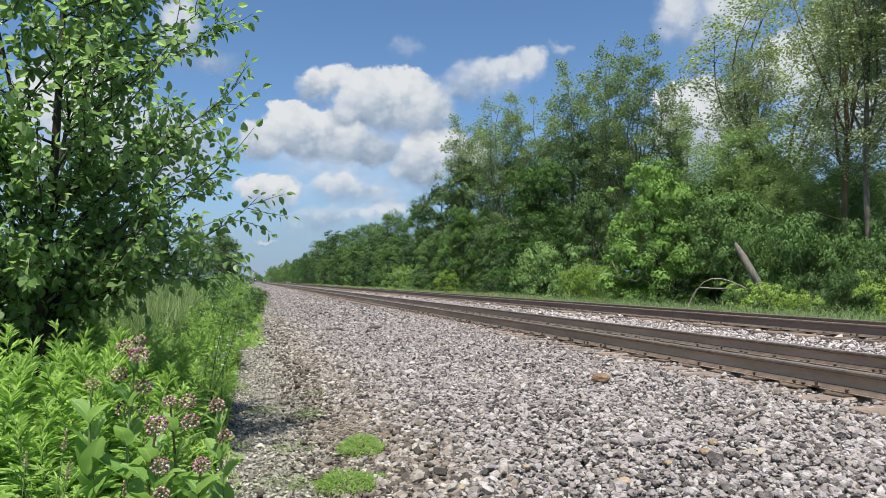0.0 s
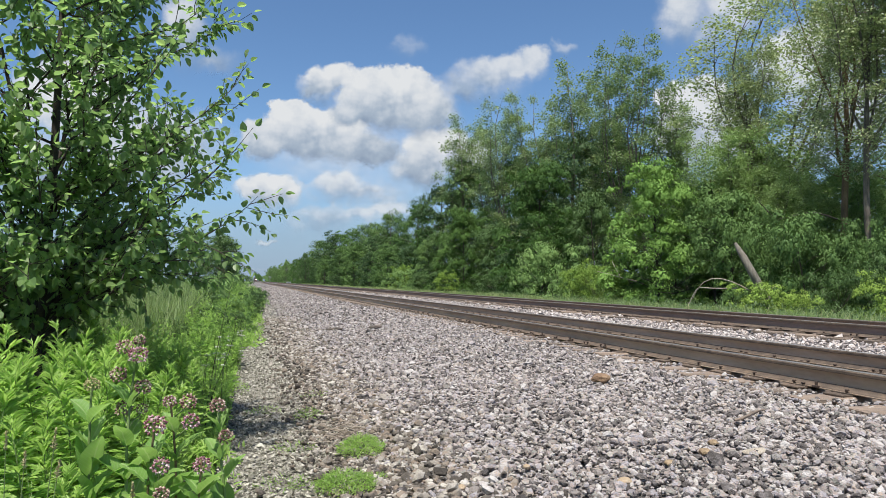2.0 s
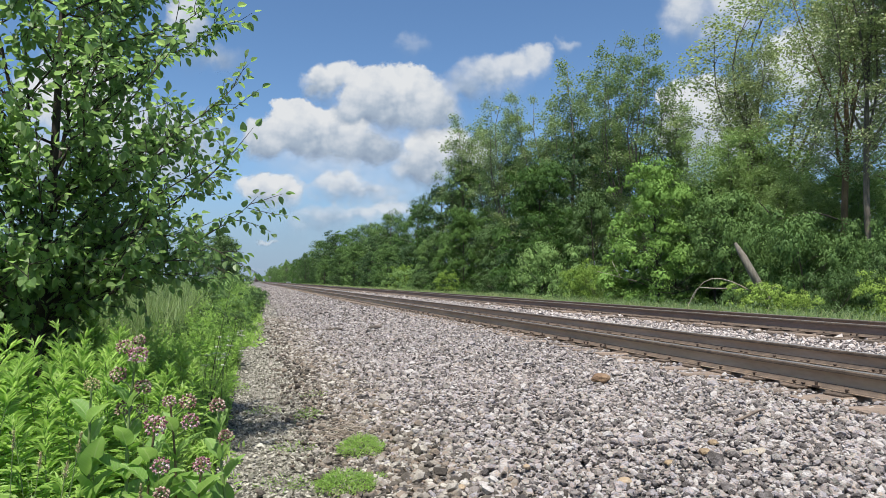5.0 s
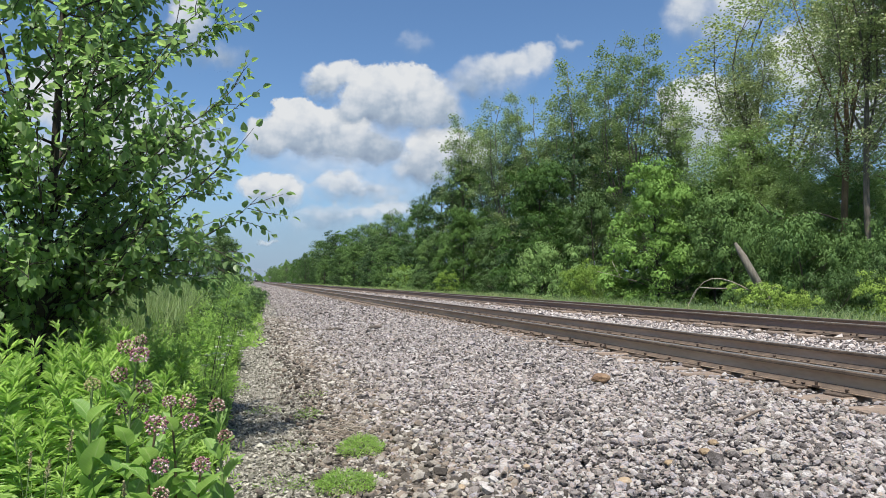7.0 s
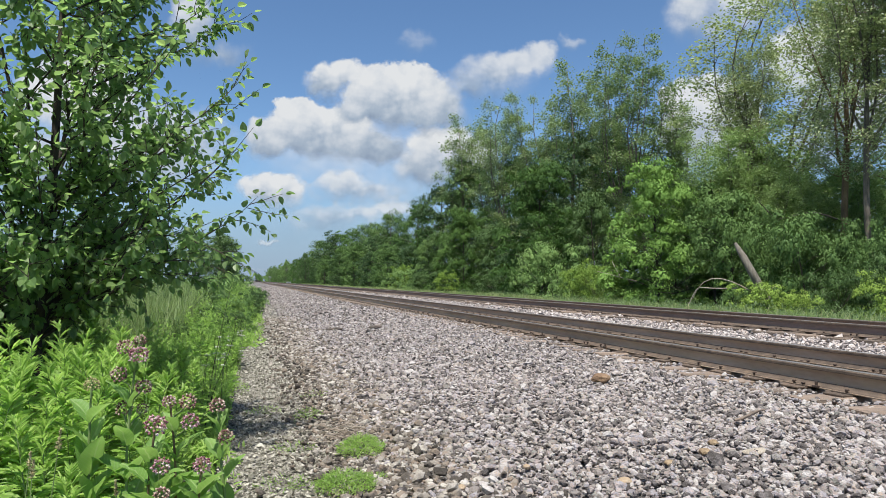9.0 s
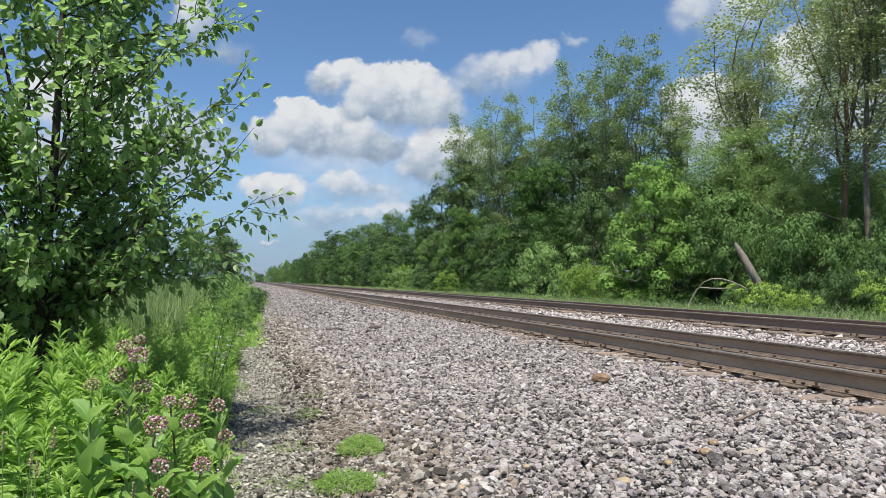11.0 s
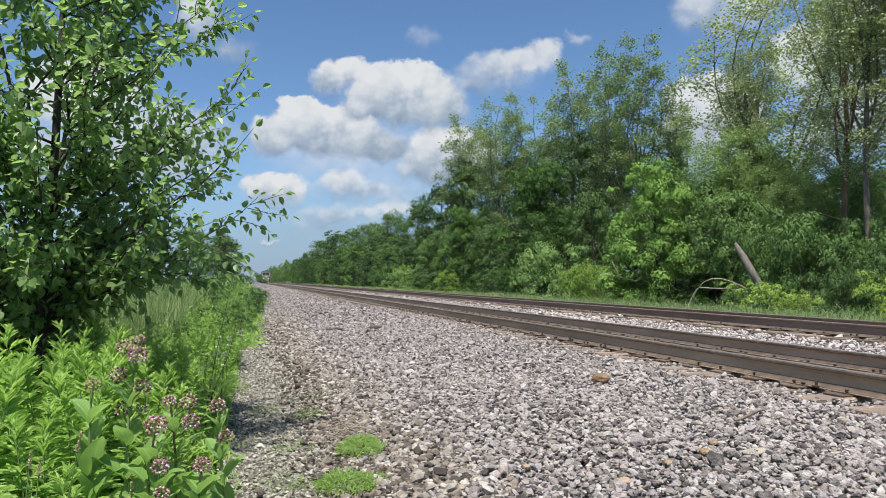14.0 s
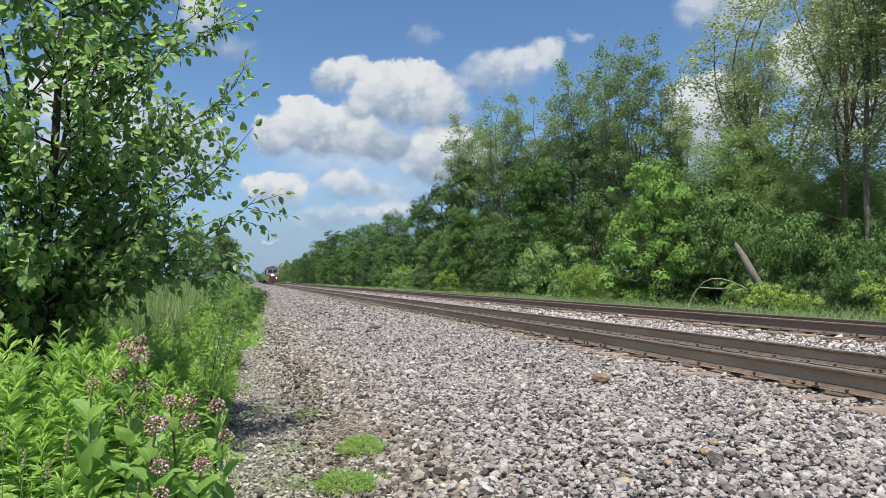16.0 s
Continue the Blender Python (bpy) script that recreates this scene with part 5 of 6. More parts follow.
def path_weeds():
    """Small green tufts, dry straw and sticks on the gravel."""
    rng = np.random.default_rng(81)
    for (x, y, r, n, h) in ((0.76, 4.62, 0.16, 1300, 0.13), (0.55, 3.88, 0.17, 1200, 0.11), (0.52, 6.02, 0.13, 150, 0.09), (0.74, 3.97, 0.07, 90, 0.05), (0.84, 4.85, 0.06, 90, 0.06),
                            (-0.21, 7.67, 0.22, 420, 0.14), (0.32, 4.94, 0.16, 70, 0.03), (0.22, 4.01, 0.18, 120, 0.035), (0.70, 6.94, 0.2, 70, 0.035),
                            (0.15, 6.40, 0.16, 90, 0.04)):
        ob = tagged(new("path_weed"), "small bright green weed tuft growing in gravel", "weed", "weeds on the path")
        ob.location = (x, y, float(gz(x, y)))
        a, q = rng.uniform(0, 2 * np.pi, n), r * np.sqrt(rng.uniform(0, 1, n))
        P = np.stack([np.cos(a) * q, np.sin(a) * q, h * (1 - 0.6 * (q / r) ** 2) * rng.uniform(0.15, 1, n)], 1)
        D = np.stack([np.cos(a), np.sin(a), rng.uniform(0.1, 1.2, n)], 1) + rng.normal(0, 0.6, (n, 3))
        s = Soup()
        s.add(*leaves(P, D, rng.normal(0, 0.4, (n, 3)) + [0, 0, 1], 0.028 * rng.uniform(0.6, 1.4, n), 0.0055, 0.1, 0.1))
        tagged(put("leaves", s.mesh("leaves", LEAF_WEED), ob), kind="stuff")
        for k in range(7):
            t = rng.uniform(0, 2 * np.pi)
            w = Soup()
            w.add(*tube(bend(rng, (0, 0, -0.01), (math.cos(t) * r * 0.7, math.sin(t) * r * 0.7, h * 0.7), 4, 0.08), [0.0018] * 4, 4))
            put("stem", w.mesh("stem", STEM, True), ob)
    st = Soup()
    for k in range(150):
        x, y = 0.74 + rng.normal(0, 0.12), 5.15 + rng.normal(0, 0.2)
        t, ln = rng.uniform(0, 2 * np.pi), rng.uniform(0.05, 0.2)
        z = float(gz(x, y)) + rng.uniform(0.015, 0.05)
        st.add(*tube([(x - math.cos(t) * ln / 2, y - math.sin(t) * ln / 2, z), (x, y, z + 0.008), (x + math.cos(t) * ln / 2, y + math.sin(t) * ln / 2, z - 0.004)], [0.0021] * 3, 4))
    tagged(new("dry_straw", st.mesh("dry_straw", DRY, True)), "scattered dry straw stalks on the gravel path", "straw", "", "stuff")
    for (a, b, r, mat) in (((3.21, 3.82, -0.08), (3.60, 3.97, -0.06), 0.011, TIE), ((1.61, 14.55, -0.19), (1.93, 14.31, -0.17), 0.045, DARK_STONE), ((6.01, 5.52, -0.04), (5.14, 4.66, -0.04), 0.006, TIE)):
        w = Soup()
        a, b = np.array(a) + [0, 0, 0.05], np.array(b) + [0, 0, 0.055]
        w.add(*tube(bend(rng, a, b, 6, 0.03), r * np.array([0.7, 1, 0.9, 1, 0.8, 0.4]), 6))
        tagged(new("stick", w.mesh("stick", mat, True)), "weathered dark stick lying on the ballast", "stick", "sticks on the ballast")
    for name, at, dims, mat, label in (("brown_rock", (3.31, 5.79, -0.07), (0.19, 0.12, 0.10), BROWN_STONE, "rough brown rock lying on grey ballast"),
                                       ("dark_rock", (2.59, 13.98, -0.12), (0.26, 0.16, 0.09), DARK_STONE, "dark lump of stone on the ballast"),
                                       ("wood_chip", (2.83, 3.21, -0.11), (0.16, 0.07, 0.035), DEAD_WOOD, "flat weathered chip of wood on the ballast"),
                                       *[("ochre_rock", p, (d, 0.8 * d, 0.6 * d), OCHRE_STONE, "small ochre stone among the grey ballast") for p, d in
                                         (((1.14, 3.54, -0.22), 0.062), ((2.75, 3.47, -0.11), 0.065), ((2.58, 3.33, -0.12), 0.07), ((1.93, 3.14, -0.17), 0.075), ((1.60, 3.68, -0.19), 0.05), ((2.30, 3.27, -0.14), 0.06))]):
        bm = bmesh.new()
        bmesh.ops.create_icosphere(bm, subdivisions=3, radius=0.5)
        for v in bm.verts:
            v.co *= 1 + 0.35 * noise.noise(v.co * 2.3 + Vector(at)) + 0.1 * noise.noise(v.co * 7)
            v.co = Vector((v.co.x * dims[0], v.co.y * dims[1], v.co.z * dims[2]))
        me = bpy.data.meshes.new(name)
        bm.to_mesh(me)
        bm.free()
        me.materials.append(mat)
        ob = put(name, me, None, pose(at[0], at[1], float(gz(at[0], at[1])) + dims[2] * 0.62, 3, -6, -12))
        tagged(ob, label, "rock")


path_weeds()


def tall_weeds():
    """Taller stalks at the weeds' edge and white flower umbels among them."""
    rng = np.random.default_rng(85)
    kinds = [mugwort_mesh(100 + k, 1.2, c, sp, g, 4, 30) for k, (g, c, sp) in enumerate(((LEAF_WEED, 4, 0.15), (LEAF_WEED_DEEP, 2, 0.19), (LEAF_MUG, 4, 0.16), (LEAF_WEED, 3, 0.13)))]
    k = 0
    for (x0, x1, y0, y1, n, h) in ((-1.5, -0.38, 4.2, 9.0, 62, 0.85), (-1.8, -0.2, 9.0, 16.0, 62, 1.0), (-2.2, 0.1, 16.0, 34.0, 62, 1.15)):
        for _ in range(n):
            y = rng.uniform(y0, y1)
            x = rng.uniform(x0, float(weed_edge(y)) - 0.1)
            s = h * rng.uniform(0.7, 1.1) / 1.2 * float(np.interp(x1 - x, [0, 0.6], [0.6, 1.0])) * float(np.interp(x, [-1.3, -0.4], [0.6 if y > 7 else 0.85, 1.0]))
            weed_thing("tall_weed", kinds[k % 4 if y > 7 or k % 4 != 1 else 2], pose(x, y, float(gz(x, y)) - 0.02, rng.normal(0, 5), rng.normal(0, 5), rng.uniform(0, 360)),
                       "tall leafy green weed stalk at the path's edge", "weed", "tall weeds", s)
            k += 1
    # the leaning sapling with dark stem
    ob = tagged(new("sapling"), "thin dark-stemmed sapling leaning over the weeds", "sapling")
    base = np.array((-0.33, 5.55, 0.29))
    base[2] = float(gz(base[0], base[1]))
    ob.location = base
    w, P, D = Soup(), [], []
    for e in ((-0.15, 5.68, 0.89), (-0.10, 5.57, 0.64)):
        e = np.array(e) - base
        line = bend(rng, (0, 0, 0), e, 7, 0.03)
        w.add(*tube(line, 0.0045 * np.linspace(1, 0.3, 7), 5))
        for t in rng.uniform(0.25, 1, 110):
            p = np.array([np.interp(t, np.linspace(0, 1, 7), line[:, q]) for q in range(3)])
            P.append(p + rng.normal(0, 0.05, 3)), D.append(rng.normal(0, 1, 3) + [0, 0, 0.3])
    put("stem", w.mesh("stem", BARK_DARK, True), ob)
    lv = Soup()
    lv.add(*leaves(np.array(P), np.array(D), rng.normal(0, 0.4, (len(P), 3)) + [0, 0, 1], 0.045, 0.016))
    tagged(put("leaves", lv.mesh("leaves", LEAF_WEED), ob), kind="stuff")
    for _ in range(24):
        y = rng.uniform(6.2, 10.5)
        x = float(weed_edge(y)) + rng.uniform(-0.25, 0.05)
        z, h = float(gz(x, y)), rng.uniform(0.3, 0.55)
        ob = tagged(new("white_flower"), "small white umbel flower on a thin green stalk", "wildflower", "white flowers in the weeds")
        ob.location = (x, y, z)
        w = Soup()
        w.add(*tube(bend(rng, (0, 0, 0), (0.03, -0.04, h), 5, 0.03), [0.003] * 5, 4))
        put("stem", w.mesh("stem", STEM, True), ob)
        n = 40
        a, q = rng.uniform(0, 2 * np.pi, n), 0.035 * np.sqrt(rng.uniform(0, 1, n))
        P = np.stack([0.03 + np.cos(a) * q, -0.04 + np.sin(a) * q, h + rng.normal(0, 0.004, n)], 1)
        f = Soup()
        f.add(*leaves(P, np.stack([np.cos(a), np.sin(a), 0.2 * a], 1), np.tile([0, 0, 1.0], (n, 1)), 0.012, 0.01))
        put("flower_head", f.mesh("flower_head", PETAL_WHITE), ob)


tall_weeds()


# ---- the train ----
SILVER = surface("brushed_silver_side", [(0.2, (0.13, 0.155, 0.18)), (0.9, (0.23, 0.265, 0.30))], 2, 0.42, 0.4, 0.05, 30, (1, 0.2, 1))
NOSE_RED = surface("dull_red_paint", [(0.2, (0.07, 0.02, 0.017)), (0.9, (0.12, 0.038, 0.032))], 3, 0.45, 0, 0.05, 30)
NOSE_BLUE = surface("dark_blue_paint", [(0.2, (0.016, 0.018, 0.028)), (0.9, (0.034, 0.036, 0.052))], 3, 0.45, 0, 0.05, 30)
CHARCOAL = surface("grimy_charcoal_paint", [(0.2, (0.016, 0.015, 0.016)), (0.9, (0.038, 0.035, 0.035))], 3, 0.55, 0, 0.05, 30)
UNDER = surface("sooty_underframe", [(0.2, (0.015, 0.014, 0.014)), (0.9, (0.05, 0.045, 0.042))], 4, 0.8, 0.1, 0.2, 30)
ROOF = surface("grimy_grey_roof", [(0.2, (0.12, 0.12, 0.125)), (0.9, (0.24, 0.235, 0.23))], 2, 0.7, 0, 0.1, 20)
GLASS_DARK = plain("dark_cab_glass", (0.012, 0.014, 0.017), 0.08)
LAMP = plain("lit_headlight", (1.0, 0.93, 0.85), 0.3, 0, 5.0)
STEEL = surface("wheel_steel", [(0.2, (0.05, 0.045, 0.04)), (0.9, (0.16, 0.15, 0.14))], 6, 0.55, 0.5, 0.1, 40)


def side_loft(outline, half, bevel):
    """A body whose side outline (y, z) is drawn across the full width, long edges rounded."""
    bm = bmesh.new()
    a = [bm.verts.new((-half, y, z)) for y, z in outline]
    b = [bm.verts.new((half, y, z)) for y, z in outline]
    n = len(outline)
    bm.faces.new(a)
    bm.faces.new(b[::-1])
    for i in range(n):
        bm.faces.new((a[i], b[i], b[(i + 1) % n], a[(i + 1) % n]))
    bmesh.ops.recalc_face_normals(bm, faces=bm.faces)
    es = [e for e in bm.edges if abs(e.verts[0].co.x - e.verts[1].co.x) < 0.01 and min(v.co.z for v in e.verts) > 0.9]
    bmesh.ops.bevel(bm, geom=es, offset=bevel, segments=3, affect="EDGES")
    return bm


def bogie(parent, y, wheels, base):
    bm = box(bmesh.new(), -1.15, 1.15, y - base / 2 - 0.6, y + base / 2 + 0.6, 0.45, 0.85, 0.08)
    b = part("bogie", bm, UNDER, parent)
    for k in range(wheels):
        yy = y + base * (k / (wheels - 1) - 0.5)
        for s in (-1, 1):
            bm = bmesh.new()
            m = Matrix.Translation((s * 0.755, yy, 0.48)) @ Euler((0, math.pi / 2, 0)).to_matrix().to_4x4()
            bmesh.ops.create_cone(bm, cap_ends=True, segments=20, radius1=0.48, radius2=0.46, depth=0.13, matrix=m)
            part("wheel", bm, STEEL, b)


def slab(parent, name, pts, thick, mat, label=""):
    """A thin plate from four corners, thickened outward."""
    p = [Vector(q) for q in pts]
    n = (p[1] - p[0]).cross(p[3] - p[0]).normalized()
    bm = bmesh.new()
    a = [bm.verts.new(q - n * 0.02) for q in p]
    b = [bm.verts.new(q + n * thick) for q in p]
    bm.faces.new(a[::-1])
    bm.faces.new(b)
    for i in range(4):
        bm.faces.new((a[i], a[(i + 1) % 4], b[(i + 1) % 4], b[i]))
    return part(name, bm, mat, parent, label)


def locomotive():
    ob = tagged(new("locomotive"), "dark-nosed diesel passenger locomotive with lit headlights", "locomotive")
    part("body", side_loft([(0.0, 0.95), (0.05, 1.9), (0.3, 2.45), (1.15, 3.75), (1.7, 4.2), (2.4, 4.32), (20.4, 4.32), (20.9, 4.1), (20.9, 0.95)], 1.52, 0.28), CHARCOAL, ob)
    part("underframe", box(bmesh.new(), -1.45, 1.45, 0.3, 20.8, 0.62, 1.0, 0.03), UNDER, ob)
    # nose, from pilot to roof
    slab(ob, "nose_panel", [(-1.34, -0.0, 1.0), (1.34, -0.0, 1.0), (1.34, 0.045, 1.86), (-1.34, 0.045, 1.86)], 0.02, NOSE_RED, "dull red lower nose panel")
    slab(ob, "nose_band", [(-1.34, 0.06, 1.92), (1.34, 0.06, 1.92), (1.34, 0.28, 2.42), (-1.34, 0.28, 2.42)], 0.02, NOSE_BLUE, "dark blue nose band")
    slab(ob, "brow_panel", [(-1.2, 1.2, 3.83), (1.2, 1.2, 3.83), (1.15, 1.64, 4.17), (-1.15, 1.64, 4.17)], 0.012, CHARCOAL, "dark panel over the windscreen")
    for s in (-1, 1):
        slab(ob, "cab_pillar", [(min(s * 1.22, s * 1.36), 0.36, 2.56), (max(s * 1.22, s * 1.36), 0.36, 2.56), (max(s * 1.2, s * 1.3), 1.12, 3.72), (min(s * 1.2, s * 1.3), 1.12, 3.72)], 0.02, NOSE_RED)
        slab(ob, "windscreen", [(min(s * 0.08, s * 1.25), 0.5, 2.76), (max(s * 0.08, s * 1.25), 0.5, 2.76), (max(s * 0.08, s * 1.2), 1.08, 3.65), (min(s * 0.08, s * 1.2), 1.08, 3.65)], 0.015, GLASS_DARK)
        bm = bmesh.new()
        bmesh.ops.create_uvsphere(bm, u_segments=14, v_segments=8, radius=0.09, matrix=Matrix.Translation((s * 1.0, -0.02, 1.45)))
        part("ditch_light", bm, LAMP, ob, "lit lower headlight", True)
        slab(ob, "number_board", [(min(s * 0.45, s * 1.05), 1.4, 3.97), (max(s * 0.45, s * 1.05), 1.4, 3.97), (max(s * 0.45, s * 1.05), 1.62, 4.16), (min(s * 0.45, s * 1.05), 1.62, 4.16)], 0.03, UNDER)
        bm = box(bmesh.new(), s * 1.53 - 0.012, s * 1.53 + 0.012, 1.6, 2.6, 2.7, 3.5, 0.0)
        part("side_window", bm, GLASS_DARK, ob)
        part("side_stripe", box(bmesh.new(), s * 1.525 - 0.008, s * 1.525 + 0.008, 1.0, 20.6, 1.5, 1.95), NOSE_BLUE, ob)
        for k in range(5):
            part("grille", box(bmesh.new(), s * 1.53 - 0.02, s * 1.53 + 0.02, 8 + k * 2.2, 9.8 + k * 2.2, 2.5, 3.7, 0.01), UNDER, ob)
        for k in range(4):
            part("step", box(bmesh.new(), s * 1.42 - 0.14, s * 1.42 + 0.14, 0.25, 0.6, 0.35 + k * 0.2, 0.39 + k * 0.2, 0.01), UNDER, ob)
    bm = bmesh.new()
    for dx in (-0.2, 0.2):
        bmesh.ops.create_uvsphere(bm, u_segments=14, v_segments=8, radius=0.2, matrix=Matrix.Translation((dx, 0.13, 2.18)))
    part("headlight", bm, LAMP, ob, "brilliant twin headlight", True)
    part("pilot", side_loft([(-0.35, 0.15), (-0.12, 0.95), (0.4, 0.95), (0.4, 0.2)], 1.35, 0.04), UNDER, ob, "black snow plough pilot")
    part("coupler", box(bmesh.new(), -0.16, 0.16, -0.55, 0.1, 0.75, 1.05, 0.05), STEEL, ob)
    part("horn", box(bmesh.new(), -0.3, 0.3, 3.0, 3.5, 4.32, 4.55, 0.06), UNDER, ob)
    part("exhaust", box(bmesh.new(), -0.5, 0.5, 11.0, 12.5, 4.3, 4.48, 0.05), UNDER, ob)
    part("fuel_tank", box(bmesh.new(), -1.2, 1.2, 8.0, 13.0, 0.3, 0.9, 0.1), UNDER, ob)
    bogie(ob, 3.6, 2, 2.7)
    bogie(ob, 17.2, 2, 2.7)
    return ob


def coach():
    ob = tagged(new("passenger_coach"), "silver passenger coach with a dark window band", "railway coach", "coaches of the train")
    part("body", side_loft([(0.2, 0.95), (0.2, 3.75), (0.6, 3.95), (25.3, 3.95), (25.7, 3.75), (25.7, 0.95)], 1.5, 0.4), SILVER, ob)
    part("roof", box(bmesh.new(), -1.05, 1.05, 0.6, 25.3, 3.93, 4.02, 0.03), ROOF, ob)
    part("underframe", box(bmesh.new(), -1.4, 1.4, 0.0, 25.9, 0.55, 0.98, 0.04), UNDER, ob)
    for s in (-1, 1):
        part("stripe", box(bmesh.new(), s * 1.505 - 0.008, s * 1.505 + 0.008, 0.4, 25.5, 2.98, 3.12), NOSE_RED, ob)
        for k in range(10):
            part("window", box(bmesh.new(), s * 1.505 - 0.012, s * 1.505 + 0.012, 3.0 + k * 2.0, 4.6 + k * 2.0, 2.15, 2.9, 0.0), GLASS_DARK, ob)
        for y in (0.8, 24.0):
            part("door", box(bmesh.new(), s * 1.505 - 0.01, s * 1.505 + 0.01, y, y + 1.0, 1.05, 3.0, 0.0), ROOF, ob)
    bogie(ob, 4.2, 2, 2.6)
    bogie(ob, 21.7, 2, 2.6)
    return ob


LOCO = locomotive()
COACHES = [coach()]
for _k in range(6):
    COACHES.append(copy_thing(COACHES[0], pose(0, 0, 0)))
TRAIN_X, TRAIN_Z, SPEED, Y_END = 5.555, 0.174, 36.5, 175.5


# ---- far end of the line ----
def crossing():
    """Level crossing far down the line: masts, gate arms, a cable over the track, pale boxes."""
    white = surface("white_paint", [(0.2, (0.62, 0.62, 0.60)), (0.9, (0.80, 0.80, 0.78))], 3, 0.5, 0, 0.05, 30)
    grey = surface("galvanised_steel", [(0.2, (0.25, 0.26, 0.27)), (0.9, (0.42, 0.43, 0.44))], 3, 0.5, 0.5, 0.05, 30)
    for x, y in ((15.2, 520.0), (12.9, 480.0)):
        ob = tagged(new("crossing_signal"), "pale crossing signal mast with crossbuck beside the rails", "railway signal", "crossing signals")
        ob.location = (x, y, float(gz(x)))
        bm = bmesh.new()
        bmesh.ops.create_cone(bm, cap_ends=True, segments=10, radius1=0.1, radius2=0.08, depth=4.4, matrix=Matrix.Translation((0, 0, 2.2)))
        part("mast", bm, grey, ob)
        for t in (-1, 1):
            bm = bmesh.new()
            bmesh.ops.create_cube(bm, size=1, matrix=Matrix.Translation((0, -0.12, 3.9)) @ Euler((0, t * 0.8, 0)).to_matrix().to_4x4() @ Matrix.Diagonal((1.3, 0.04, 0.22, 1)))
            part("crossbuck", bm, grey, ob)
        part("base", box(bmesh.new(), -0.3, 0.3, -0.3, 0.3, 0, 0.4, 0.03), grey, ob)
    ob = tagged(new("signal_cabinet"), "white metal signal cabinet beside the tracks", "cabinet", "")
    ob.location = (14.3, 262.0, float(gz(14.3)))
    part("body", box(bmesh.new(), -0.8, 0.8, -0.6, 0.6, 0, 0.7, 0.04), white, ob)
    part("roof", box(bmesh.new(), -0.9, 0.9, -0.7, 0.7, 0.7, 0.8, 0.02), grey, ob)
    part("door", box(bmesh.new(), -0.4, 0.4, -0.63, -0.6, 0.1, 0.62, 0.01), grey, ob)
    cable = tagged(new("overhead_cable"), "thin pale cable strung across the line between poles", "cable")
    for dz in (0, 0.45):
        w = Soup()
        t = np.linspace(0, 1, 15)
        pts = np.stack([-14.0 + 44.5 * t, 330 - 0 * t, 6.6 + dz - 0.5 * np.sin(np.pi * t)], 1)
        w.add(*tube(pts, [0.022] * 15, 5))
        put("strand", w.mesh("strand", grey, True), cable)
    for x in (-14.0, 30.5):
        w = Soup()
        w.add(*tube([(x, 330, -0.6), (x, 330, 3), (x, 330, 7.3)], [0.13, 0.12, 0.09], 8))
        put("pole", w.mesh("pole", BARK, True), cable)


crossing()


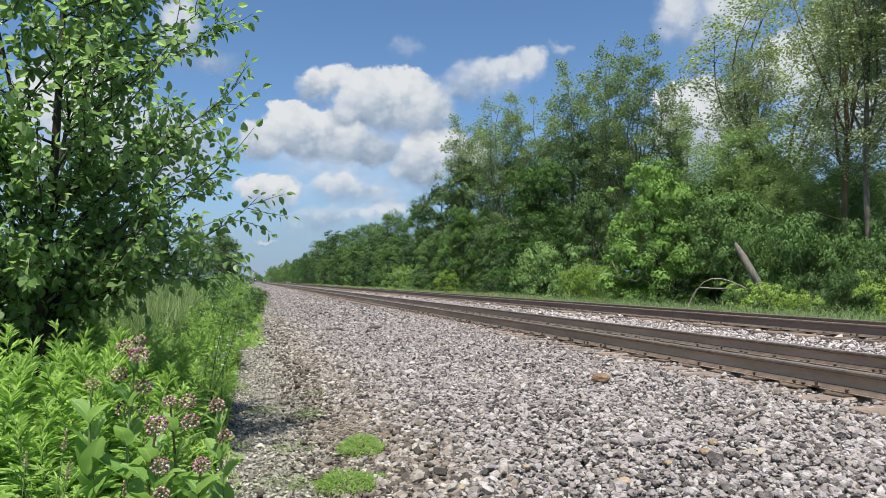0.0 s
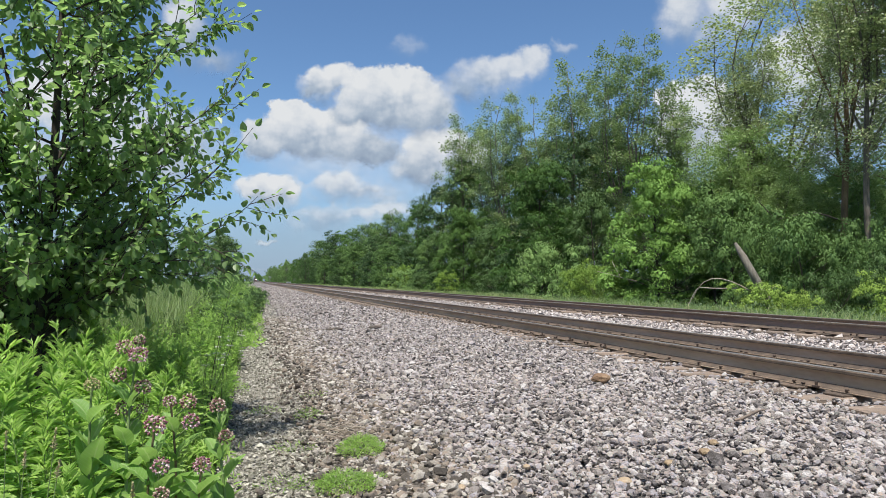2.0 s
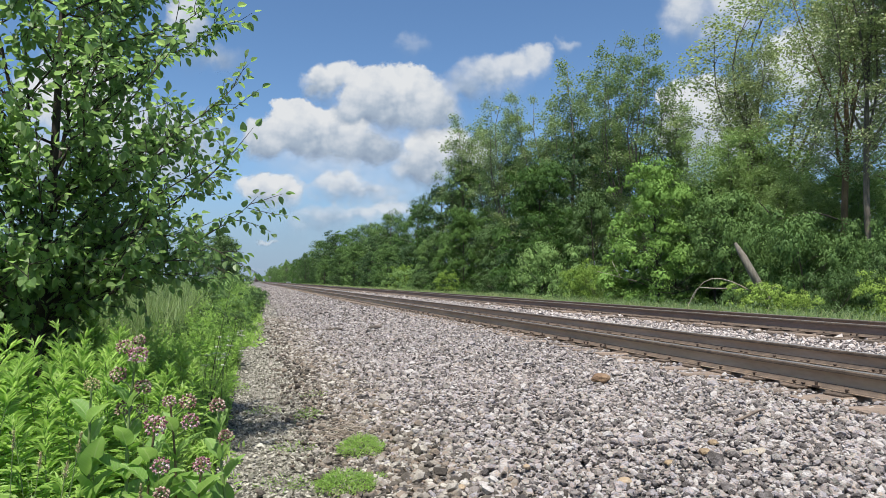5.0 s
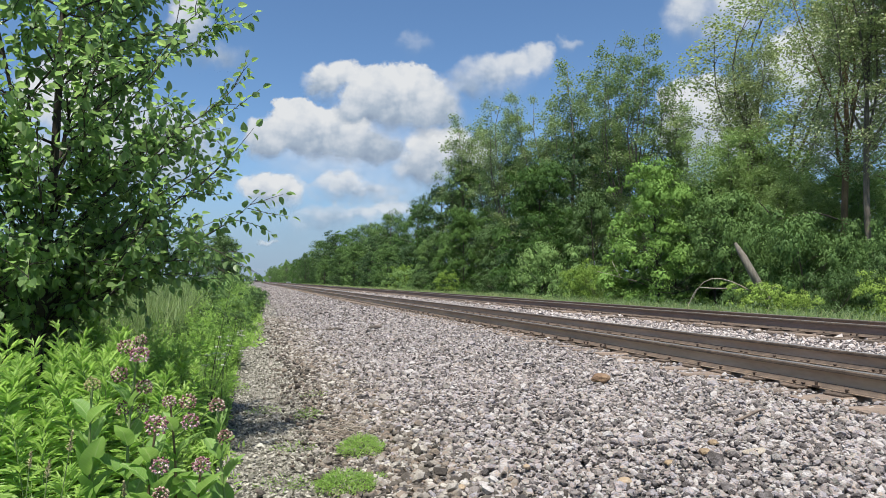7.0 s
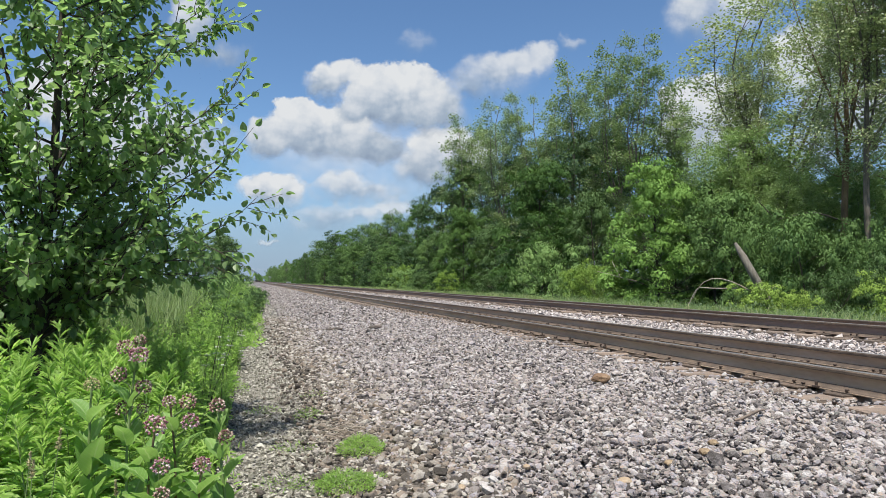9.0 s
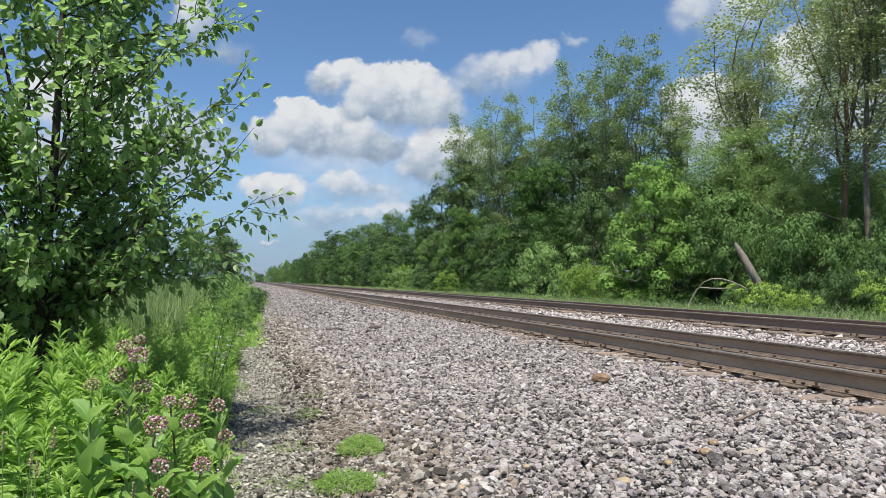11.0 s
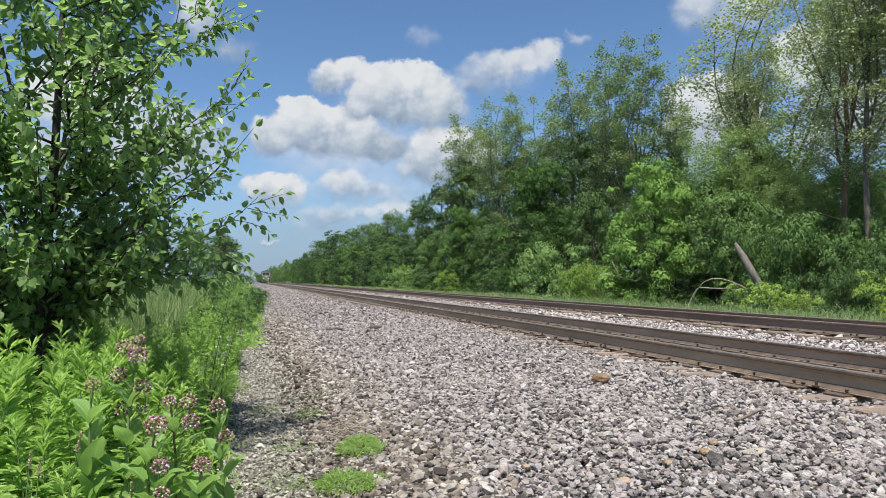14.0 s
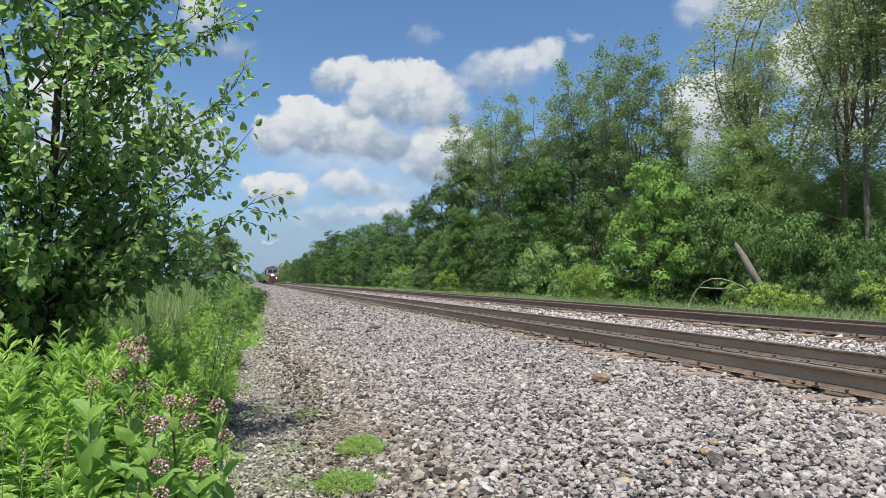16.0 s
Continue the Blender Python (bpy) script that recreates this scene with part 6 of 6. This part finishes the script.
# ---- clouds ----
def cloud_mat(name, lobes, soft, dim):
    """Soft cumulus: a union of warped lobes; glows white above and grey below."""
    mat, nt, bsdf, out = nodes_of(name)
    co = node(nt, "ShaderNodeTexCoord").outputs["Object"]
    big = node(nt, "ShaderNodeTexNoise", {"Vector": co, "Scale": 0.009, "Detail": 6.0, "Roughness": 0.52})
    off = node(nt, "ShaderNodeVectorMath", {0: big.outputs["Color"], 1: (0.5, 0.5, 0.5)}, operation="SUBTRACT")
    off = node(nt, "ShaderNodeVectorMath", {0: off.outputs[0], "Scale": 150.0}, operation="SCALE")
    p = node(nt, "ShaderNodeVectorMath", {0: co, 1: off.outputs[0]}, operation="ADD").outputs[0]
    total = None
    for (u, v, ru, rv) in lobes:
        s = node(nt, "ShaderNodeVectorMath", {0: p, 1: (1 / ru, 1 / rv, 0), 2: (-u / ru, -v / rv, 0)}, operation="MULTIPLY_ADD").outputs[0]
        ln = node(nt, "ShaderNodeVectorMath", {0: s}, operation="LENGTH").outputs["Value"]
        d = node(nt, "ShaderNodeMath", {0: 1.0, 1: ln}, operation="SUBTRACT").outputs[0]
        total = d if total is None else node(nt, "ShaderNodeMath", {0: total, 1: d, 2: 0.25}, operation="SMOOTH_MAX").outputs[0]
    fine = node(nt, "ShaderNodeTexNoise", {"Vector": co, "Scale": 0.016, "Detail": 3.0, "Roughness": 0.5})
    dens = node(nt, "ShaderNodeMath", {0: fine.outputs[0], 1: 0.22, 2: total}, operation="MULTIPLY_ADD").outputs[0]
    # crisp heads, soft feet
    top = max(v + rv for _, v, _, rv in lobes)
    low = min(v - rv for _, v, _, rv in lobes)
    h = node(nt, "ShaderNodeSeparateXYZ", {0: p}).outputs[1]
    edge = node(nt, "ShaderNodeMapRange", {0: h, 1: low, 2: low + 0.7 * (top - low), 3: 1.7 * soft, 4: 0.55 * soft}).outputs[0]
    alpha = node(nt, "ShaderNodeMapRange", {0: dens, 1: 0.02, 2: edge, 3: 0.0, 4: dim})
    alpha.interpolation_type = "SMOOTHSTEP"
    k = node(nt, "ShaderNodeMapRange", {0: h, 1: low, 2: low + 0.75 * (top - low), 3: -0.23, 4: 0.6}).outputs[0]
    k = node(nt, "ShaderNodeMath", {0: fine.outputs[0], 1: 0.6, 2: k}, operation="MULTIPLY_ADD").outputs[0]
    k = node(nt, "ShaderNodeMath", {0: big.outputs[0], 1: 0.6, 2: k}, operation="MULTIPLY_ADD").outputs[0]
    col = ramp(nt, node(nt, "ShaderNodeMath", {0: k, 1: 0.65}, operation="MULTIPLY").outputs[0],
               [(0.26, (0.31, 0.405, 0.55)), (0.44, (0.47, 0.57, 0.70)), (0.62, (0.74, 0.80, 0.88)), (0.8, (0.93, 0.955, 0.98))])
    em = node(nt, "ShaderNodeEmission", {0: col, 1: 0.435})
    tr = node(nt, "ShaderNodeBsdfTransparent")
    mx = node(nt, "ShaderNodeMixShader", {0: alpha.outputs[0], 1: tr.outputs[0], 2: em.outputs[0]})
    nt.links.new(mx.outputs[0], out.inputs[0])
    return mat


def painted_haze_shell():
    """Summer haze low over the horizon, all round, painted as a glowing shell."""
    n, r, h = 96, 4400.0, 900.0
    a = np.arange(n) * 2 * np.pi / n
    v = np.concatenate([np.stack([np.cos(a) * r, np.sin(a) * r, np.full(n, z)], 1) for z in (-30.0, h)])
    i = np.arange(n)
    f = np.stack([i, (i + 1) % n, n + (i + 1) % n, n + i], 1)
    mat, nt, bsdf, out = nodes_of("glowing_haze_paint")
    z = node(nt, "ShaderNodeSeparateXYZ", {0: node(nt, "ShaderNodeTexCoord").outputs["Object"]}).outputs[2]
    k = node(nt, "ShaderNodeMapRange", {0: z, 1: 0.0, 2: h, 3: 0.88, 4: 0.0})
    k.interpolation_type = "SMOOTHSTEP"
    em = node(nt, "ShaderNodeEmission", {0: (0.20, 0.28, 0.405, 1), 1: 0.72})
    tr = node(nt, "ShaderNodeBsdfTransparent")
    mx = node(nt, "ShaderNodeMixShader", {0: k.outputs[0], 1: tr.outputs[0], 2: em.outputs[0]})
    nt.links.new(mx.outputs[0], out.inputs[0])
    tagged(new("backdrop", mesh_of("backdrop", v, f, mat, True)), "glowing shell painted as pale blue summer haze along the horizon", "backdrop", "", "structure")


painted_haze_shell()
FAR = 3600.0
UNIT = FAR / 1162 * 100
VIEW = pose(0, 0, 0.93, 92.76, 0, -16.35)


def cloud(lobes, soft=0.5, dim=1.0, deep=0.0):
    """One cloud on its bulging shell, far off. lobes: across, up, half width, half height, in sky units."""
    lobes = np.array(lobes, float)
    x0, x1 = (lobes[:, 0] - lobes[:, 2]).min() - 0.5, (lobes[:, 0] + lobes[:, 2]).max() + 0.5
    y0, y1 = (lobes[:, 1] - lobes[:, 3]).min() - 0.5, (lobes[:, 1] + lobes[:, 3]).max() + 0.5
    c = np.array([(x0 + x1) / 2, (y0 + y1) / 2])
    far = 1 + 0.006 * deep
    rel = lobes.copy()
    rel[:, :2] -= c
    rel *= UNIT * far
    w, h = (x1 - x0) / 2 * UNIT * far, (y1 - y0) / 2 * UNIT * far
    nu, nv = 13, 9
    U, V = np.meshgrid(np.linspace(-1, 1, nu), np.linspace(-1, 1, nv))
    Z = 40 * (1 - U ** 2) * (1 - V ** 2)
    v = np.stack([U * w, V * h, Z], -1).reshape(-1, 3)
    i = (np.arange(nv - 1)[:, None] * nu + np.arange(nu - 1)[None]).ravel()
    f = np.stack([i, i + 1, i + nu + 1, i + nu], 1)
    ob = new("cloud", mesh_of("cloud", v, f, cloud_mat("cloud", rel, soft, dim), True))
    tagged(ob, "white fair-weather cumulus cloud in blue sky", "cloud", "drifting clouds", "structure")
    ob["centre"] = (float(c[0]), float(c[1]), far)
    return ob


def cloud_pose(c, t):
    """Drift: clouds higher in the sky move faster across and upward; those of the rest of the sky keep to their bearing."""
    if len(c) > 3:
        return pose(0, 0, 0.93, 90 + c[4], 0, -c[3]) @ Matrix.Translation((0.3 * UNIT * t / 16, 0, -FAR * c[2]))
    up = c[1] + 0.56
    u = c[0] + 0.08 * max(up, 0) * t / 16
    v = c[1] - 0.1 + 0.012 * max(up, 0) ** 2 * t / 16
    return VIEW @ Matrix.Translation((u * UNIT * c[2], v * UNIT * c[2], -FAR * c[2]))


CLOUDS = []
CLOUDS.append(cloud([(-2.14, 2.91, 0.50, 0.36), (-1.84, 3.08, 0.31, 0.28), (-2.39, 2.81, 0.28, 0.17)], 0.75, 1.00, 0))
CLOUDS.append(cloud([(-0.94, 2.66, 1.03, 0.60), (-1.34, 2.81, 0.56, 0.47), (-0.34, 2.46, 0.67, 0.45), (-0.84, 2.99, 0.54, 0.36), (-1.59, 2.46, 0.45, 0.31)], 0.44, 1.00, 1))
CLOUDS.append(cloud([(-2.44, 2.09, 1.06, 0.47), (-2.66, 2.41, 0.50, 0.31), (-1.92, 2.06, 0.67, 0.47), (-3.14, 2.01, 0.50, 0.43), (-1.39, 1.83, 0.67, 0.31)], 0.40, 1.00, 2))
CLOUDS.append(cloud([(0.76, 3.03, 0.81, 0.45), (0.31, 2.86, 0.50, 0.38), (1.26, 3.23, 0.54, 0.31), (1.54, 3.43, 0.34, 0.25)], 1.05, 0.85, 3))
CLOUDS.append(cloud([(2.06, 3.56, 0.29, 0.18)], 1.35, 0.50, 4))
CLOUDS.append(cloud([(-0.16, 1.73, 0.62, 0.54), (-0.39, 1.46, 0.65, 0.40), (0.04, 1.96, 0.36, 0.31), (0.46, 1.61, 0.45, 0.45)], 0.60, 1.00, 5))
CLOUDS.append(cloud([(-2.94, 1.05, 0.58, 0.36), (-3.19, 1.11, 0.50, 0.31)], 0.60, 1.00, 6))
CLOUDS.append(cloud([(-1.84, 1.15, 0.56, 0.34), (-1.44, 1.05, 0.78, 0.22)], 0.90, 0.85, 7))
CLOUDS.append(cloud([(-2.04, 0.61, 0.95, 0.25), (-1.44, 0.69, 0.73, 0.22), (-0.94, 0.81, 0.45, 0.20)], 1.20, 0.75, 8))
CLOUDS.append(cloud([(-3.14, 0.19, 0.25, 0.09)], 1.35, 0.60, 9))
CLOUDS.append(cloud([(4.31, 2.06, 0.73, 0.95), (4.61, 2.61, 0.50, 0.62), (4.06, 2.76, 0.36, 0.27), (4.96, 2.11, 0.67, 0.78)], 0.60, 1.00, 10))
CLOUDS.append(cloud([(4.16, 4.11, 0.54, 0.78), (4.56, 3.81, 0.47, 0.67), (5.06, 4.21, 0.67, 0.78)], 1.20, 0.85, 11))
CLOUDS.append(cloud([(-4.59, 3.86, 0.45, 0.84), (-4.09, 3.36, 0.67, 0.27)], 1.05, 0.85, 12))
CLOUDS.append(cloud([(-5.34, 1.71, 1.79, 0.95), (-6.54, 2.81, 1.23, 0.78), (-7.24, 1.41, 1.12, 0.90)], 0.75, 0.95, 13))
CLOUDS.append(cloud([(7.16, 2.31, 1.46, 1.06), (6.36, 1.81, 1.01, 0.67), (6.16, 3.31, 0.78, 0.67), (7.16, 3.81, 1.01, 0.67)], 0.75, 0.95, 14))
CLOUDS.append(cloud([(-0.64, 3.56, 0.39, 0.28)], 1.20, 0.25, 15))
CLOUDS.append(cloud([(-1.84, 1.71, 1.90, 1.01), (-0.84, 1.11, 1.34, 0.67), (-2.24, 0.41, 1.68, 0.56)], 1.60, 0.55, 16))

# the same broken cumulus goes on round the rest of the sky
_rng = np.random.default_rng(9)
for _k in range(16):
    _az, _el = 75 + 20.5 * (_k % 13) + _rng.uniform(-5, 5), (22 + 9 * (_k % 3)) if _k < 13 else 58
    if abs(_az - SUN_AZ) < 30 and _el > 36:
        _el = 24
    _c = cloud([(_rng.uniform(-2, 2), _rng.uniform(-0.5, 0.5), _rng.uniform(1.2, 2.2), _rng.uniform(0.7, 1.1)) for _ in range(4)], 0.6, 1.0, 17 + _k)
    _c["centre"] = (0.0, 0.0, _c["centre"][2], _az, _el)
    CLOUDS.append(_c)


# ---- what moves ----
def sway(ob, amount, period, phase, lean=(1.0, 0.4)):
    """Wind: the thing rocks on its foot."""
    m0 = ob.matrix_basis.copy()
    sc = ob.scale.copy()
    loc, q, _ = m0.decompose()
    m0 = Matrix.LocRotScale(loc, q, None)
    rows = []
    for k in range(41):
        t = 16.0 * k / 40
        a = amount * (math.sin(2 * math.pi * t / period + phase) + 0.5 * math.sin(2 * math.pi * t / (period * 0.43) + 2 * phase))
        turn = Euler((radians(a * lean[1]), radians(a * lean[0]), 0)).to_matrix().to_4x4()
        rows.append((t, Matrix.Translation(loc) @ turn @ Matrix.Translation(-loc) @ m0))
    walk(ob, rows)
    ob.scale = sc


def motions():
    for i, ob in enumerate([LOCO] + COACHES):
        gap = 0.0 if i == 0 else 21.2 + 26.0 * (i - 1)
        at = lambda t: pose(TRAIN_X, Y_END + SPEED * (16.0 - t) + gap, TRAIN_Z)
        walk(ob, [(t, at(t)) for t in (0.0, 4.0, 8.0, 12.0, 16.0)])
    for ob in CLOUDS:
        c = tuple(ob["centre"])
        walk(ob, [(t, cloud_pose(c, t)) for t in (0.0, 8.0, 16.0)])
    for i, ob in enumerate(GRASSES):
        sway(ob, 2.6, 2.3 + 0.2 * (i % 4), i * 1.3)
    for i, ob in enumerate(MUGWORTS):
        sway(ob, 0.5, 2.6 + 0.15 * (i % 5), i * 0.9)
    for i, ob in enumerate(MILKWEEDS):
        sway(ob, 0.12, 3.0 + 0.2 * i, i * 1.1)
    sway(PEAR, 0.07, 3.4, 0.5)


motions()
